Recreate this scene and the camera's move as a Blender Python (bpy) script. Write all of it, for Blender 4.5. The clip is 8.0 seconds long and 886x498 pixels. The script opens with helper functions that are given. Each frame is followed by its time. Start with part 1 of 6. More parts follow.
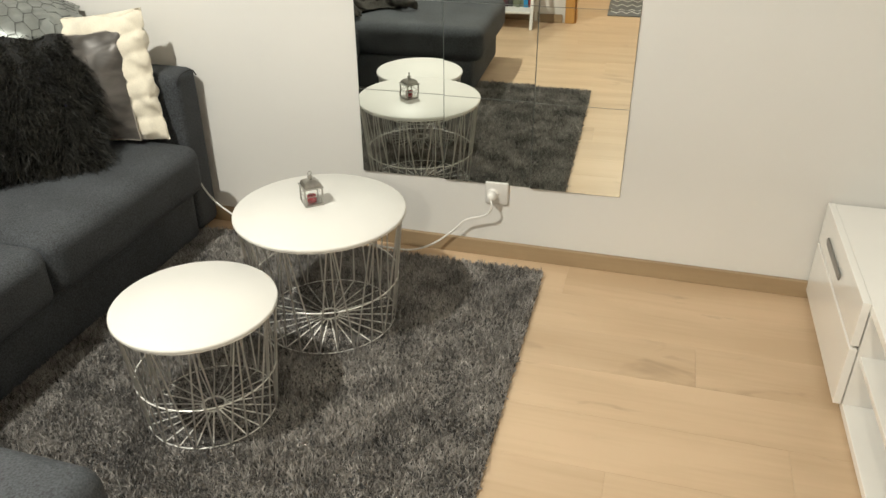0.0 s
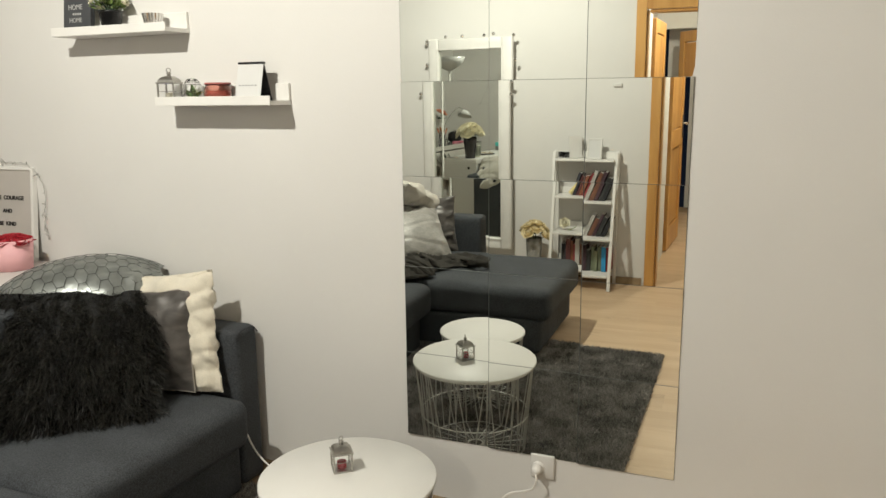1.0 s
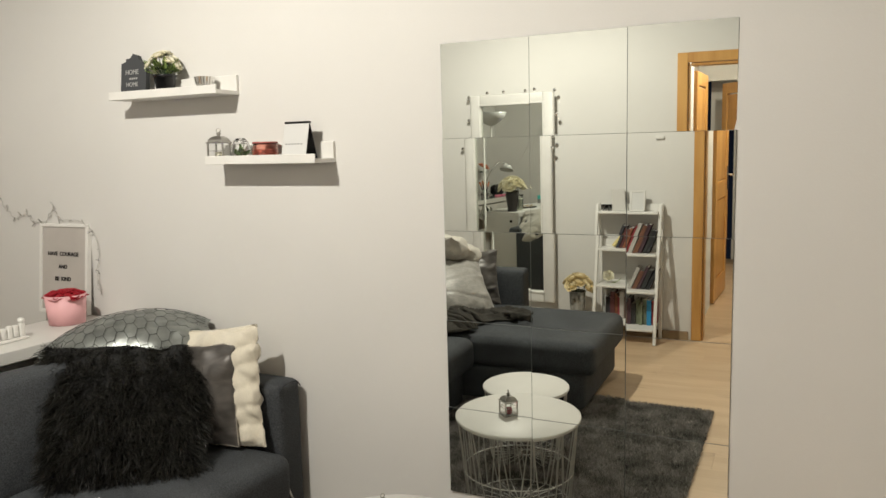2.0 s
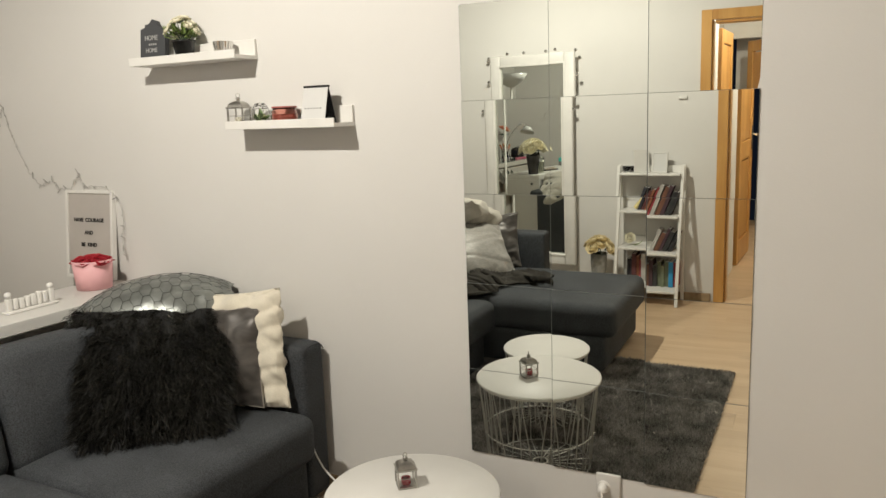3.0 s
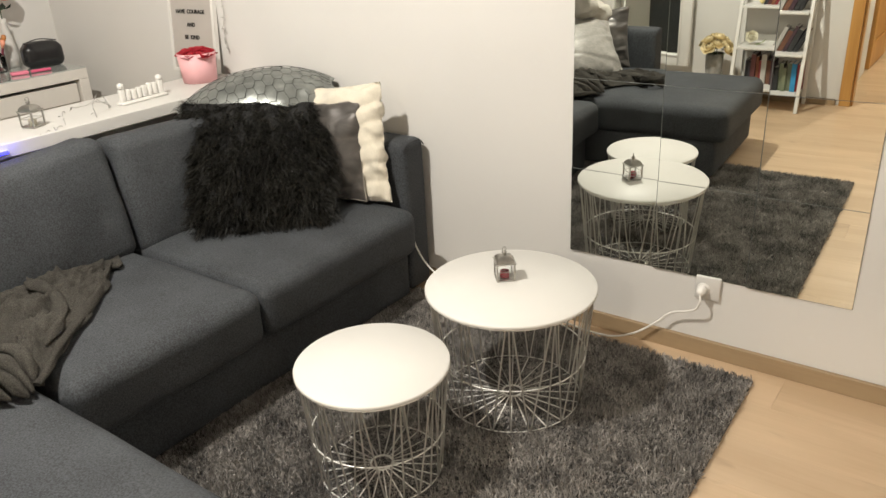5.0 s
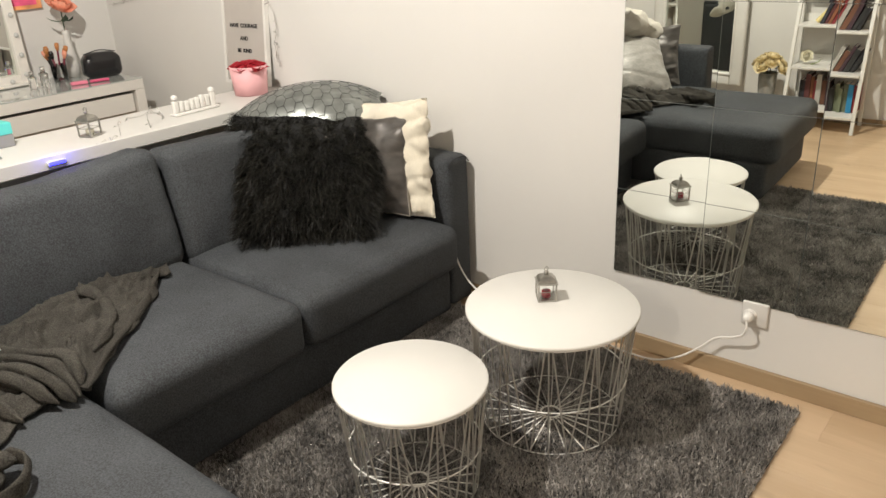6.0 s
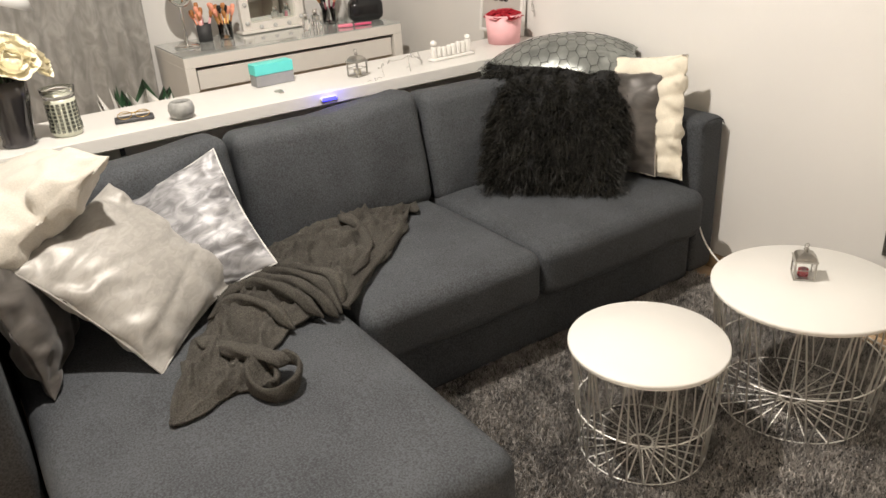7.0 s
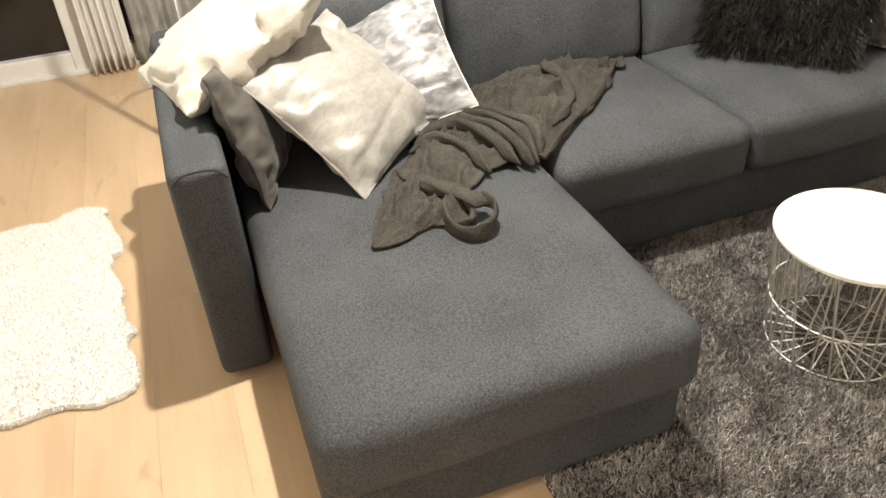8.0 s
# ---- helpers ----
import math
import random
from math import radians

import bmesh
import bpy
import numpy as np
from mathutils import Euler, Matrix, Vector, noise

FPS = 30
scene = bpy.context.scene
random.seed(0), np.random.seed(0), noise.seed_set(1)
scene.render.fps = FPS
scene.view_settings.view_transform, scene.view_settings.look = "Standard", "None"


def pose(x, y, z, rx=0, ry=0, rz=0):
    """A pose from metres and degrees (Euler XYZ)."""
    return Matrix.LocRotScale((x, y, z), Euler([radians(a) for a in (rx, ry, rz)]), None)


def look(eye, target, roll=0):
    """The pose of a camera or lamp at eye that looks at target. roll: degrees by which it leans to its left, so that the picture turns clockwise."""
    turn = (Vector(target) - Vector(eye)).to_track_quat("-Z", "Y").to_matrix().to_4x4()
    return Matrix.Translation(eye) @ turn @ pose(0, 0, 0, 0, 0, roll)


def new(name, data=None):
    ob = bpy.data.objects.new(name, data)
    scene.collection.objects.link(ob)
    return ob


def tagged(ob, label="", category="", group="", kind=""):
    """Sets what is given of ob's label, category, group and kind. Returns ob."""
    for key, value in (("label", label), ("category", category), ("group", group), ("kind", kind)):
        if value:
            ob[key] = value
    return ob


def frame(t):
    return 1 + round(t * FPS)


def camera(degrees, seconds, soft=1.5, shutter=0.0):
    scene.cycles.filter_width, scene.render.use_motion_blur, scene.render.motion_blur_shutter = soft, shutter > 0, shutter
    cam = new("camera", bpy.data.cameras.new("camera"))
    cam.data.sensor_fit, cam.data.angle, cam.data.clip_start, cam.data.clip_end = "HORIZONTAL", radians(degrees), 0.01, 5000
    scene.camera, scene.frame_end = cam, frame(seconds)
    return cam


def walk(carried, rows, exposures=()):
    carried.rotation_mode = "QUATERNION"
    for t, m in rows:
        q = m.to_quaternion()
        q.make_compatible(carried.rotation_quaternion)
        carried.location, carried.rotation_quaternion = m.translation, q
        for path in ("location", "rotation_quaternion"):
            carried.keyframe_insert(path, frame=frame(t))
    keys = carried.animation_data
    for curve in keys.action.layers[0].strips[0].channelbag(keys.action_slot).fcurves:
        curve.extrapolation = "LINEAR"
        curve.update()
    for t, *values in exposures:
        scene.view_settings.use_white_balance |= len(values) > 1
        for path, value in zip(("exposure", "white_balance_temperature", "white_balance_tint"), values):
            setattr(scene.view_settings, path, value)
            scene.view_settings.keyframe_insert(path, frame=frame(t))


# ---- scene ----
cam = camera(59.8, 8.0, soft=1.5)
PATH = [
    (0, (0.975, -2.367, 1.37), (0.491, -0.689, 0.396), -0.4),
    (0.3, (1.034, -2.326, 1.387), (0.439, -0.669, 0.449), -0.6),
    (0.5, (1.074, -2.299, 1.399), (0.39, -0.593, 0.611), -0.4),
    (1, (1.138, -2.256, 1.431), (0.344, -0.462, 1.043), -0.6),
    (1.2, (1.139, -2.257, 1.432), (0.337, -0.448, 1.147), -0.7),
    (2.3, (1.146, -2.261, 1.441), (0.22, -0.507, 1.191), -1.4),
    (2.5, (1.147, -2.262, 1.442), (0.218, -0.521, 1.117), -2.0),
    (3, (1.152, -2.265, 1.437), (0.205, -0.537, 1.094), -2.0),
    (3.5, (1.14, -2.259, 1.44), (0.128, -0.569, 1.093), -0.9),
    (3.8, (1.136, -2.255, 1.425), (0.123, -0.597, 0.961), -1.3),
    (4, (1.134, -2.252, 1.415), (0.118, -0.624, 0.851), -1.7),
    (4.5, (1.123, -2.244, 1.394), (0.066, -0.724, 0.637), -2.6),
    (4.7, (1.122, -2.249, 1.393), (0.05, -0.761, 0.595), -3.0),
    (5.8, (1.121, -2.241, 1.407), (-0.042, -0.825, 0.608), -2.9),
    (6, (1.121, -2.24, 1.409), (-0.07, -0.833, 0.634), -2.8),
    (6.5, (1.106, -2.272, 1.406), (-0.262, -1.028, 0.644), -2.9),
    (6.8, (1.084, -2.304, 1.41), (-0.392, -1.234, 0.604), -3.3),
    (7, (1.07, -2.326, 1.413), (-0.453, -1.351, 0.56), -3.7),
    (7.2, (1.058, -2.344, 1.412), (-0.48, -1.466, 0.493), -4.5),
    (7.5, (1.039, -2.371, 1.41), (-0.469, -1.592, 0.353), -5.3),
    (7.8, (1.035, -2.39, 1.405), (-0.475, -1.742, 0.275), -4.9),
    (8, (1.033, -2.403, 1.402), (-0.523, -1.898, 0.251), -3.9),
]
walk(cam, [(t, look(eye, target, roll)) for t, eye, target, roll in PATH], [(0, 0.25, 6400, 4), (0.5, 0.2, 6350, 5), (1.0, -0.22, 6450, 5), (2.5, -0.33, 6550, 8), (3.5, -0.27, 6650, 8), (4.5, 0.2, 6550, 9), (6.0, 0.22, 6550, 10), (7.0, 0.25, 6650, 12), (7.5, 0.54, 6850, 12), (8.0, 0.90, 6750, 9)])

# ---- world and lights ----
world = bpy.data.worlds.new("world")
scene.world = world
world.use_nodes = True
world.node_tree.nodes["Background"].inputs[0].default_value = (0.012, 0.016, 0.03, 1)
world.node_tree.nodes["Background"].inputs[1].default_value = 0.5
scene.view_settings.exposure = 0.0


def bulb(x, y, z, watts, radius, colour, name="bulb"):
    data = bpy.data.lights.new(name, "POINT")
    data.energy, data.shadow_soft_size, data.color = watts, radius, colour
    ob = new(name, data)
    ob.location = (x, y, z)
    return ob


WARM = (1.0, 0.945, 0.86)
bulb(-0.58, -1.83, 2.58, 230, 0.03, WARM)
bulb(0.95, -4.9, 2.56, 125, 0.06, (1.0, 0.90, 0.75))


# ---- materials ----
def mat(name, colour, rough=0.5, metal=0.0, var=0.12, scale=6.0, bump=0.0, bscale=220.0, fine=0.0, sheen=0.0,
        coat=0.0, stretch=(1, 1, 1), rnd=0.0, spec=0.5, emit=0.0):
    m = bpy.data.materials.new(name)
    m.use_nodes = True
    nt = m.node_tree
    b = nt.nodes["Principled BSDF"]
    b.inputs["Roughness"].default_value = rough
    b.inputs["Metallic"].default_value = metal
    b.inputs["Specular IOR Level"].default_value = spec
    b.inputs["Sheen Weight"].default_value = sheen
    b.inputs["Coat Weight"].default_value = coat
    tc = nt.nodes.new("ShaderNodeTexCoord")
    mp = nt.nodes.new("ShaderNodeMapping")
    mp.inputs["Scale"].default_value = stretch
    nt.links.new(tc.outputs["Object"], mp.inputs[0])
    n1 = nt.nodes.new("ShaderNodeTexNoise")
    n1.inputs["Scale"].default_value, n1.inputs["Detail"].default_value = scale, 5
    nt.links.new(mp.outputs[0], n1.inputs[0])
    n2 = nt.nodes.new("ShaderNodeTexNoise")
    n2.inputs["Scale"].default_value, n2.inputs["Detail"].default_value = bscale, 2
    nt.links.new(mp.outputs[0], n2.inputs[0])
    mr = nt.nodes.new("ShaderNodeMapRange")
    mr.inputs[1].default_value, mr.inputs[2].default_value = 0.3, 0.7
    mr.inputs[3].default_value, mr.inputs[4].default_value = 1 - var, 1 + var
    nt.links.new(n1.outputs[0], mr.inputs[0])
    mr2 = nt.nodes.new("ShaderNodeMapRange")
    mr2.inputs[1].default_value, mr2.inputs[2].default_value = 0.3, 0.7
    mr2.inputs[3].default_value, mr2.inputs[4].default_value = 1 - fine, 1 + fine
    nt.links.new(n2.outputs[0], mr2.inputs[0])
    mul = nt.nodes.new("ShaderNodeMath")
    mul.operation = "MULTIPLY"
    nt.links.new(mr.outputs[0], mul.inputs[0])
    nt.links.new(mr2.outputs[0], mul.inputs[1])
    last = mul.outputs[0]
    if rnd:
        oi = nt.nodes.new("ShaderNodeObjectInfo")
        mr3 = nt.nodes.new("ShaderNodeMapRange")
        mr3.inputs[3].default_value, mr3.inputs[4].default_value = 1 - rnd, 1 + rnd
        nt.links.new(oi.outputs["Random"], mr3.inputs[0])
        m3 = nt.nodes.new("ShaderNodeMath")
        m3.operation = "MULTIPLY"
        nt.links.new(last, m3.inputs[0])
        nt.links.new(mr3.outputs[0], m3.inputs[1])
        last = m3.outputs[0]
    vm = nt.nodes.new("ShaderNodeVectorMath")
    vm.operation = "SCALE"
    vm.inputs[0].default_value = colour
    nt.links.new(last, vm.inputs["Scale"])
    nt.links.new(vm.outputs[0], b.inputs["Base Color"])
    if bump:
        bp = nt.nodes.new("ShaderNodeBump")
        bp.inputs["Strength"].default_value, bp.inputs["Distance"].default_value = bump, 0.002
        nt.links.new(n2.outputs[0], bp.inputs["Height"])
        nt.links.new(bp.outputs[0], b.inputs["Normal"])
    if emit:
        b.inputs["Emission Color"].default_value = (*colour, 1)
        b.inputs["Emission Strength"].default_value = emit
    return m


def strand_mat(name, dark, light, rough=0.7, sheen=0.2):
    """Fibres whose tone differs from strand to strand and in broad soft patches."""
    m = bpy.data.materials.new(name)
    m.use_nodes = True
    nt = m.node_tree
    b = nt.nodes["Principled BSDF"]
    b.inputs["Roughness"].default_value, b.inputs["Sheen Weight"].default_value = rough, sheen
    b.inputs["Specular IOR Level"].default_value = 0.25
    geo = nt.nodes.new("ShaderNodeNewGeometry")
    tc = nt.nodes.new("ShaderNodeTexCoord")
    n = nt.nodes.new("ShaderNodeTexNoise")
    n.inputs["Scale"].default_value, n.inputs["Detail"].default_value = 9, 4
    nt.links.new(tc.outputs["Object"], n.inputs[0])
    add = nt.nodes.new("ShaderNodeMath")
    add.operation = "MULTIPLY_ADD"
    add.inputs[1].default_value = 0.45
    nt.links.new(geo.outputs["Random Per Island"], add.inputs[0])
    nt.links.new(n.outputs[0], add.inputs[2])
    ramp = nt.nodes.new("ShaderNodeValToRGB")
    ramp.color_ramp.elements[0].position, ramp.color_ramp.elements[1].position = 0.35, 1.15
    ramp.color_ramp.elements[0].color, ramp.color_ramp.elements[1].color = (*dark, 1), (*light, 1)
    nt.links.new(add.outputs[0], ramp.inputs[0])
    nt.links.new(ramp.outputs[0], b.inputs["Base Color"])
    return m


def wood_mat(name, pale, deep, along="x", rough=0.45, knots=True, rnd=0.08):
    m = bpy.data.materials.new(name)
    m.use_nodes = True
    nt = m.node_tree
    b = nt.nodes["Principled BSDF"]
    b.inputs["Roughness"].default_value = rough
    tc = nt.nodes.new("ShaderNodeTexCoord")
    oi = nt.nodes.new("ShaderNodeObjectInfo")
    off = nt.nodes.new("ShaderNodeVectorMath")
    off.operation = "SCALE"
    off.inputs[0].default_value = (7.3, 11.1, 3.7)
    nt.links.new(oi.outputs["Random"], off.inputs["Scale"])
    add = nt.nodes.new("ShaderNodeVectorMath")
    nt.links.new(tc.outputs["Object"], add.inputs[0])
    nt.links.new(off.outputs[0], add.inputs[1])

    def noise_at(s, scale, detail, dist=0.0):
        mp = nt.nodes.new("ShaderNodeMapping")
        mp.inputs["Scale"].default_value = s if along == "x" else ((s[1], s[2], s[0]) if along == "z" else (s[1], s[0], s[2]))
        nt.links.new(add.outputs[0], mp.inputs[0])
        n = nt.nodes.new("ShaderNodeTexNoise")
        n.inputs["Scale"].default_value, n.inputs["Detail"].default_value = scale, detail
        n.inputs["Distortion"].default_value = dist
        nt.links.new(mp.outputs[0], n.inputs[0])
        return n.outputs[0]

    broad, grain, blot = noise_at((0.5, 3, 3), 2.2, 4, 0.6), noise_at((0.7, 16, 16), 4, 5, 0.4), noise_at((1, 2.6, 2.6), 3.6, 3, 1.0)
    mixv = nt.nodes.new("ShaderNodeMath")
    mixv.operation = "MULTIPLY_ADD"
    mixv.inputs[1].default_value = 0.22
    nt.links.new(grain, mixv.inputs[0])
    sc = nt.nodes.new("ShaderNodeMath")
    sc.operation = "MULTIPLY"
    sc.inputs[1].default_value = 0.8
    nt.links.new(broad, sc.inputs[0])
    nt.links.new(sc.outputs[0], mixv.inputs[2])
    ramp = nt.nodes.new("ShaderNodeValToRGB")
    ramp.color_ramp.elements[0].position, ramp.color_ramp.elements[1].position = 0.38, 0.62
    ramp.color_ramp.elements[0].color, ramp.color_ramp.elements[1].color = (*deep, 1), (*pale, 1)
    nt.links.new(mixv.outputs[0], ramp.inputs[0])
    last = ramp.outputs[0]
    if knots:
        kr = nt.nodes.new("ShaderNodeMapRange")
        kr.inputs[1].default_value, kr.inputs[2].default_value = 0.27, 0.36
        kr.inputs[3].default_value, kr.inputs[4].default_value = 0.82, 1.0
        nt.links.new(blot, kr.inputs[0])
        vk = nt.nodes.new("ShaderNodeVectorMath")
        vk.operation = "SCALE"
        nt.links.new(last, vk.inputs[0])
        nt.links.new(kr.outputs[0], vk.inputs["Scale"])
        last = vk.outputs[0]
    rr = nt.nodes.new("ShaderNodeMapRange")
    rr.inputs[3].default_value, rr.inputs[4].default_value = 1 - rnd, 1 + rnd
    nt.links.new(oi.outputs["Random"], rr.inputs[0])
    vr = nt.nodes.new("ShaderNodeVectorMath")
    vr.operation = "SCALE"
    nt.links.new(last, vr.inputs[0])
    nt.links.new(rr.outputs[0], vr.inputs["Scale"])
    nt.links.new(vr.outputs[0], b.inputs["Base Color"])
    bp = nt.nodes.new("ShaderNodeBump")
    bp.inputs["Strength"].default_value, bp.inputs["Distance"].default_value = 0.12, 0.001
    nt.links.new(grain, bp.inputs["Height"])
    nt.links.new(bp.outputs[0], b.inputs["Normal"])
    return m


def glass_mat(name, colour=(1, 1, 1), rough=0.02):
    m = bpy.data.materials.new(name)
    m.use_nodes = True
    b = m.node_tree.nodes["Principled BSDF"]
    b.inputs["Base Color"].default_value = (*colour, 1)
    b.inputs["Transmission Weight"].default_value = 1.0
    b.inputs["Roughness"].default_value = rough
    b.inputs["IOR"].default_value = 1.45
    return m


def velvet_mat(name, dark, light, rough, metal, scale, relief=0.4):
    """Crushed sheen cloth: lighter and darker nap patches paint the sheen into the colour."""
    m = mat(name, light, rough, metal, 0.0, sheen=0.15)
    nt = m.node_tree
    b = nt.nodes["Principled BSDF"]
    tc = nt.nodes.new("ShaderNodeTexCoord")
    mp = nt.nodes.new("ShaderNodeMapping")
    mp.inputs["Scale"].default_value = (1, 1.9, 1)
    n = nt.nodes.new("ShaderNodeTexNoise")
    n.inputs["Scale"].default_value, n.inputs["Detail"].default_value, n.inputs["Distortion"].default_value = scale, 7, 1.2
    nt.links.new(tc.outputs["Object"], mp.inputs[0])
    nt.links.new(mp.outputs[0], n.inputs[0])
    ramp = nt.nodes.new("ShaderNodeValToRGB")
    ramp.color_ramp.elements[0].position, ramp.color_ramp.elements[1].position = 0.38, 0.62
    ramp.color_ramp.elements[0].color, ramp.color_ramp.elements[1].color = (*dark, 1), (*light, 1)
    nt.links.new(n.outputs[0], ramp.inputs[0])
    nt.links.new(ramp.outputs[0], b.inputs["Base Color"])
    bp = nt.nodes.new("ShaderNodeBump")
    bp.inputs["Strength"].default_value, bp.inputs["Distance"].default_value = relief, 0.005
    nt.links.new(n.outputs[0], bp.inputs["Height"])
    nt.links.new(bp.outputs[0], b.inputs["Normal"])
    return m


def fabric_mat(name, dark, light, rough, spec):
    """Flecked woven cloth: threads of two tones, soft wear patches and a fine thread relief."""
    m = bpy.data.materials.new(name)
    m.use_nodes = True
    nt = m.node_tree
    b = nt.nodes["Principled BSDF"]
    b.inputs["Roughness"].default_value, b.inputs["Specular IOR Level"].default_value = rough, spec
    tc = nt.nodes.new("ShaderNodeTexCoord")
    heights = []
    for scale, detail in ((230, 4), (5, 3), (700, 2)):
        n = nt.nodes.new("ShaderNodeTexNoise")
        n.inputs["Scale"].default_value, n.inputs["Detail"].default_value = scale, detail
        nt.links.new(tc.outputs["Object"], n.inputs[0])
        heights.append(n.outputs[0])
    mixv = nt.nodes.new("ShaderNodeMath")
    mixv.operation = "MULTIPLY_ADD"
    mixv.inputs[1].default_value = 0.35
    nt.links.new(heights[1], mixv.inputs[0])
    nt.links.new(heights[0], mixv.inputs[2])
    ramp = nt.nodes.new("ShaderNodeValToRGB")
    ramp.color_ramp.elements[0].position, ramp.color_ramp.elements[1].position = 0.50, 0.86
    ramp.color_ramp.elements[0].color, ramp.color_ramp.elements[1].color = (*dark, 1), (*light, 1)
    nt.links.new(mixv.outputs[0], ramp.inputs[0])
    nt.links.new(ramp.outputs[0], b.inputs["Base Color"])
    bp = nt.nodes.new("ShaderNodeBump")
    bp.inputs["Strength"].default_value, bp.inputs["Distance"].default_value = 0.5, 0.0015
    nt.links.new(heights[2], bp.inputs["Height"])
    bp2 = nt.nodes.new("ShaderNodeBump")
    bp2.inputs["Strength"].default_value, bp2.inputs["Distance"].default_value = 0.15, 0.003
    nt.links.new(heights[0], bp2.inputs["Height"])
    nt.links.new(bp.outputs[0], bp2.inputs["Normal"])
    nt.links.new(bp2.outputs[0], b.inputs["Normal"])
    return m


M_WALL = mat("white wall paint", (0.68, 0.665, 0.637), 0.75, var=0.025, scale=1.5, bump=0.15, bscale=160, spec=0.25)
# Ceiling is out of view; its colour is darkened to cut bounced fill light.
M_CEIL = mat("darkened ceiling paint", (0.36, 0.352, 0.34), 0.85, var=0.02)
M_FLOOR = wood_mat("oak laminate", (0.57, 0.415, 0.270), (0.485, 0.345, 0.215), "x", 0.40, True, 0.035)
M_GAP = mat("plank joint", (0.42, 0.30, 0.19), 0.8)
M_BASE = wood_mat("oak skirting", (0.37, 0.27, 0.16), (0.29, 0.205, 0.12), "x", 0.5, False, 0.03)
M_DOOR = wood_mat("pine varnish", (0.60, 0.33, 0.10), (0.46, 0.225, 0.06), "z", 0.35, False, 0.05)
M_SOFA = fabric_mat("charcoal weave", (0.0245, 0.0268, 0.0302), (0.068, 0.0742, 0.0818), 0.80, 0.38)
M_SOFAIN = mat("shadow lining", (0.02, 0.02, 0.022), 0.9)
M_WHITE = mat("white lacquer", (0.65, 0.635, 0.605), 0.42, var=0.02)
M_TOP = mat("white table lacquer", (0.70, 0.685, 0.65), 0.45, var=0.015, spec=0.3)
M_DESK = mat("warm white lacquer", (0.72, 0.69, 0.64), 0.35, var=0.02)
M_GLOSS = mat("white high gloss", (0.82, 0.80, 0.76), 0.1, var=0.015, coat=0.5)
M_MATTE = mat("white painted wood", (0.74, 0.725, 0.69), 0.45, var=0.04, scale=9)
M_MIRROR = mat("mirror silver", (0.80, 0.825, 0.782), 0.004, 1.0, var=0.0)
M_MEDGE = mat("ground mirror edge", (0.13, 0.14, 0.13), 0.35, var=0.1)
M_WIRE = mat("pale chrome wire", (0.84, 0.825, 0.78), 0.28, 0.15, var=0.06, coat=0.3)
M_CHROME = mat("chrome", (0.75, 0.74, 0.72), 0.12, 1.0, var=0.05)
M_SILVER = mat("aged silver", (0.38, 0.365, 0.335), 0.30, 0.9, var=0.2, scale=40)
M_RUGBASE = mat("rug backing", (0.05, 0.048, 0.047), 0.95, var=0.2)
M_RUG = strand_mat("grey shag pile", (0.022, 0.020, 0.019), (0.48, 0.448, 0.415), 0.5, 0.15)
M_WRUG = strand_mat("white fleece pile", (0.82, 0.80, 0.765), (0.86, 0.845, 0.81), 0.85, 0.4)
M_FUR = strand_mat("black fur", (0.0015, 0.0015, 0.0015), (0.020, 0.0187, 0.0145), 0.52, 0.0)
M_TINSEL = mat("dull silver wire", (0.48, 0.465, 0.44), 0.4, 0.5, var=0.2, scale=40)
M_FURBASE = mat("black cloth", (0.008, 0.008, 0.008), 0.9)
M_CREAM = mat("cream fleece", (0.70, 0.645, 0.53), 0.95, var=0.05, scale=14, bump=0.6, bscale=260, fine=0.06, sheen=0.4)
# Darker copy of the cream fleece: its colour offsets lamplight falling straight on it.
M_CREAM_DARK = mat("darkened cream fleece", (0.47, 0.44, 0.385), 0.95, var=0.06, scale=14, bump=0.6, bscale=260, fine=0.08, sheen=0.3)
M_TAUPE = velvet_mat("taupe velvet", (0.055, 0.049, 0.044), (0.095, 0.085, 0.077), 0.42, 0.25, 9, 0.15)
M_GREYV = velvet_mat("light grey velvet", (0.27, 0.258, 0.238), (0.33, 0.315, 0.29), 0.48, 0.10, 30, 0.04)
M_CRUSH = velvet_mat("crushed silver velvet", (0.15, 0.15, 0.158), (0.34, 0.34, 0.35), 0.48, 0.12, 17, 0.14)
M_THROW = mat("grey brown knit", (0.048, 0.0445, 0.039), 0.95, var=0.25, scale=10, bump=0.8, bscale=300, fine=0.45, sheen=0.0, spec=0.1)
M_PIPE = mat("white piping", (0.55, 0.545, 0.53), 0.6)
M_BLACK = mat("black gloss", (0.012, 0.012, 0.013), 0.25, var=0.1)
M_DARK = mat("matt dark grey", (0.045, 0.045, 0.047), 0.6, var=0.15)
M_SLATE = mat("slate paint", (0.05, 0.052, 0.056), 0.7, var=0.1)
M_GREY = mat("grey plastic", (0.25, 0.25, 0.25), 0.5)
M_PINK = mat("pink card", (0.80, 0.44, 0.46), 0.55, var=0.03)
M_RED = mat("red rose", (0.42, 0.015, 0.03), 0.6, var=0.25, scale=60)
M_GREEN = mat("dark leaf", (0.02, 0.06, 0.025), 0.45, var=0.3, scale=30)
M_LIME = mat("lime leaf", (0.22, 0.30, 0.09), 0.5, var=0.3, scale=40)
M_IVORY = mat("ivory petal", (0.80, 0.76, 0.60), 0.6, var=0.08, scale=30)
M_YELLOW = mat("pale yellow petal", (0.80, 0.66, 0.30), 0.6, var=0.1, scale=30)
M_PEACH = mat("peach petal", (0.85, 0.36, 0.24), 0.6, var=0.15, scale=30)
M_TEAL = mat("turquoise lacquer", (0.10, 0.58, 0.53), 0.45, var=0.04)
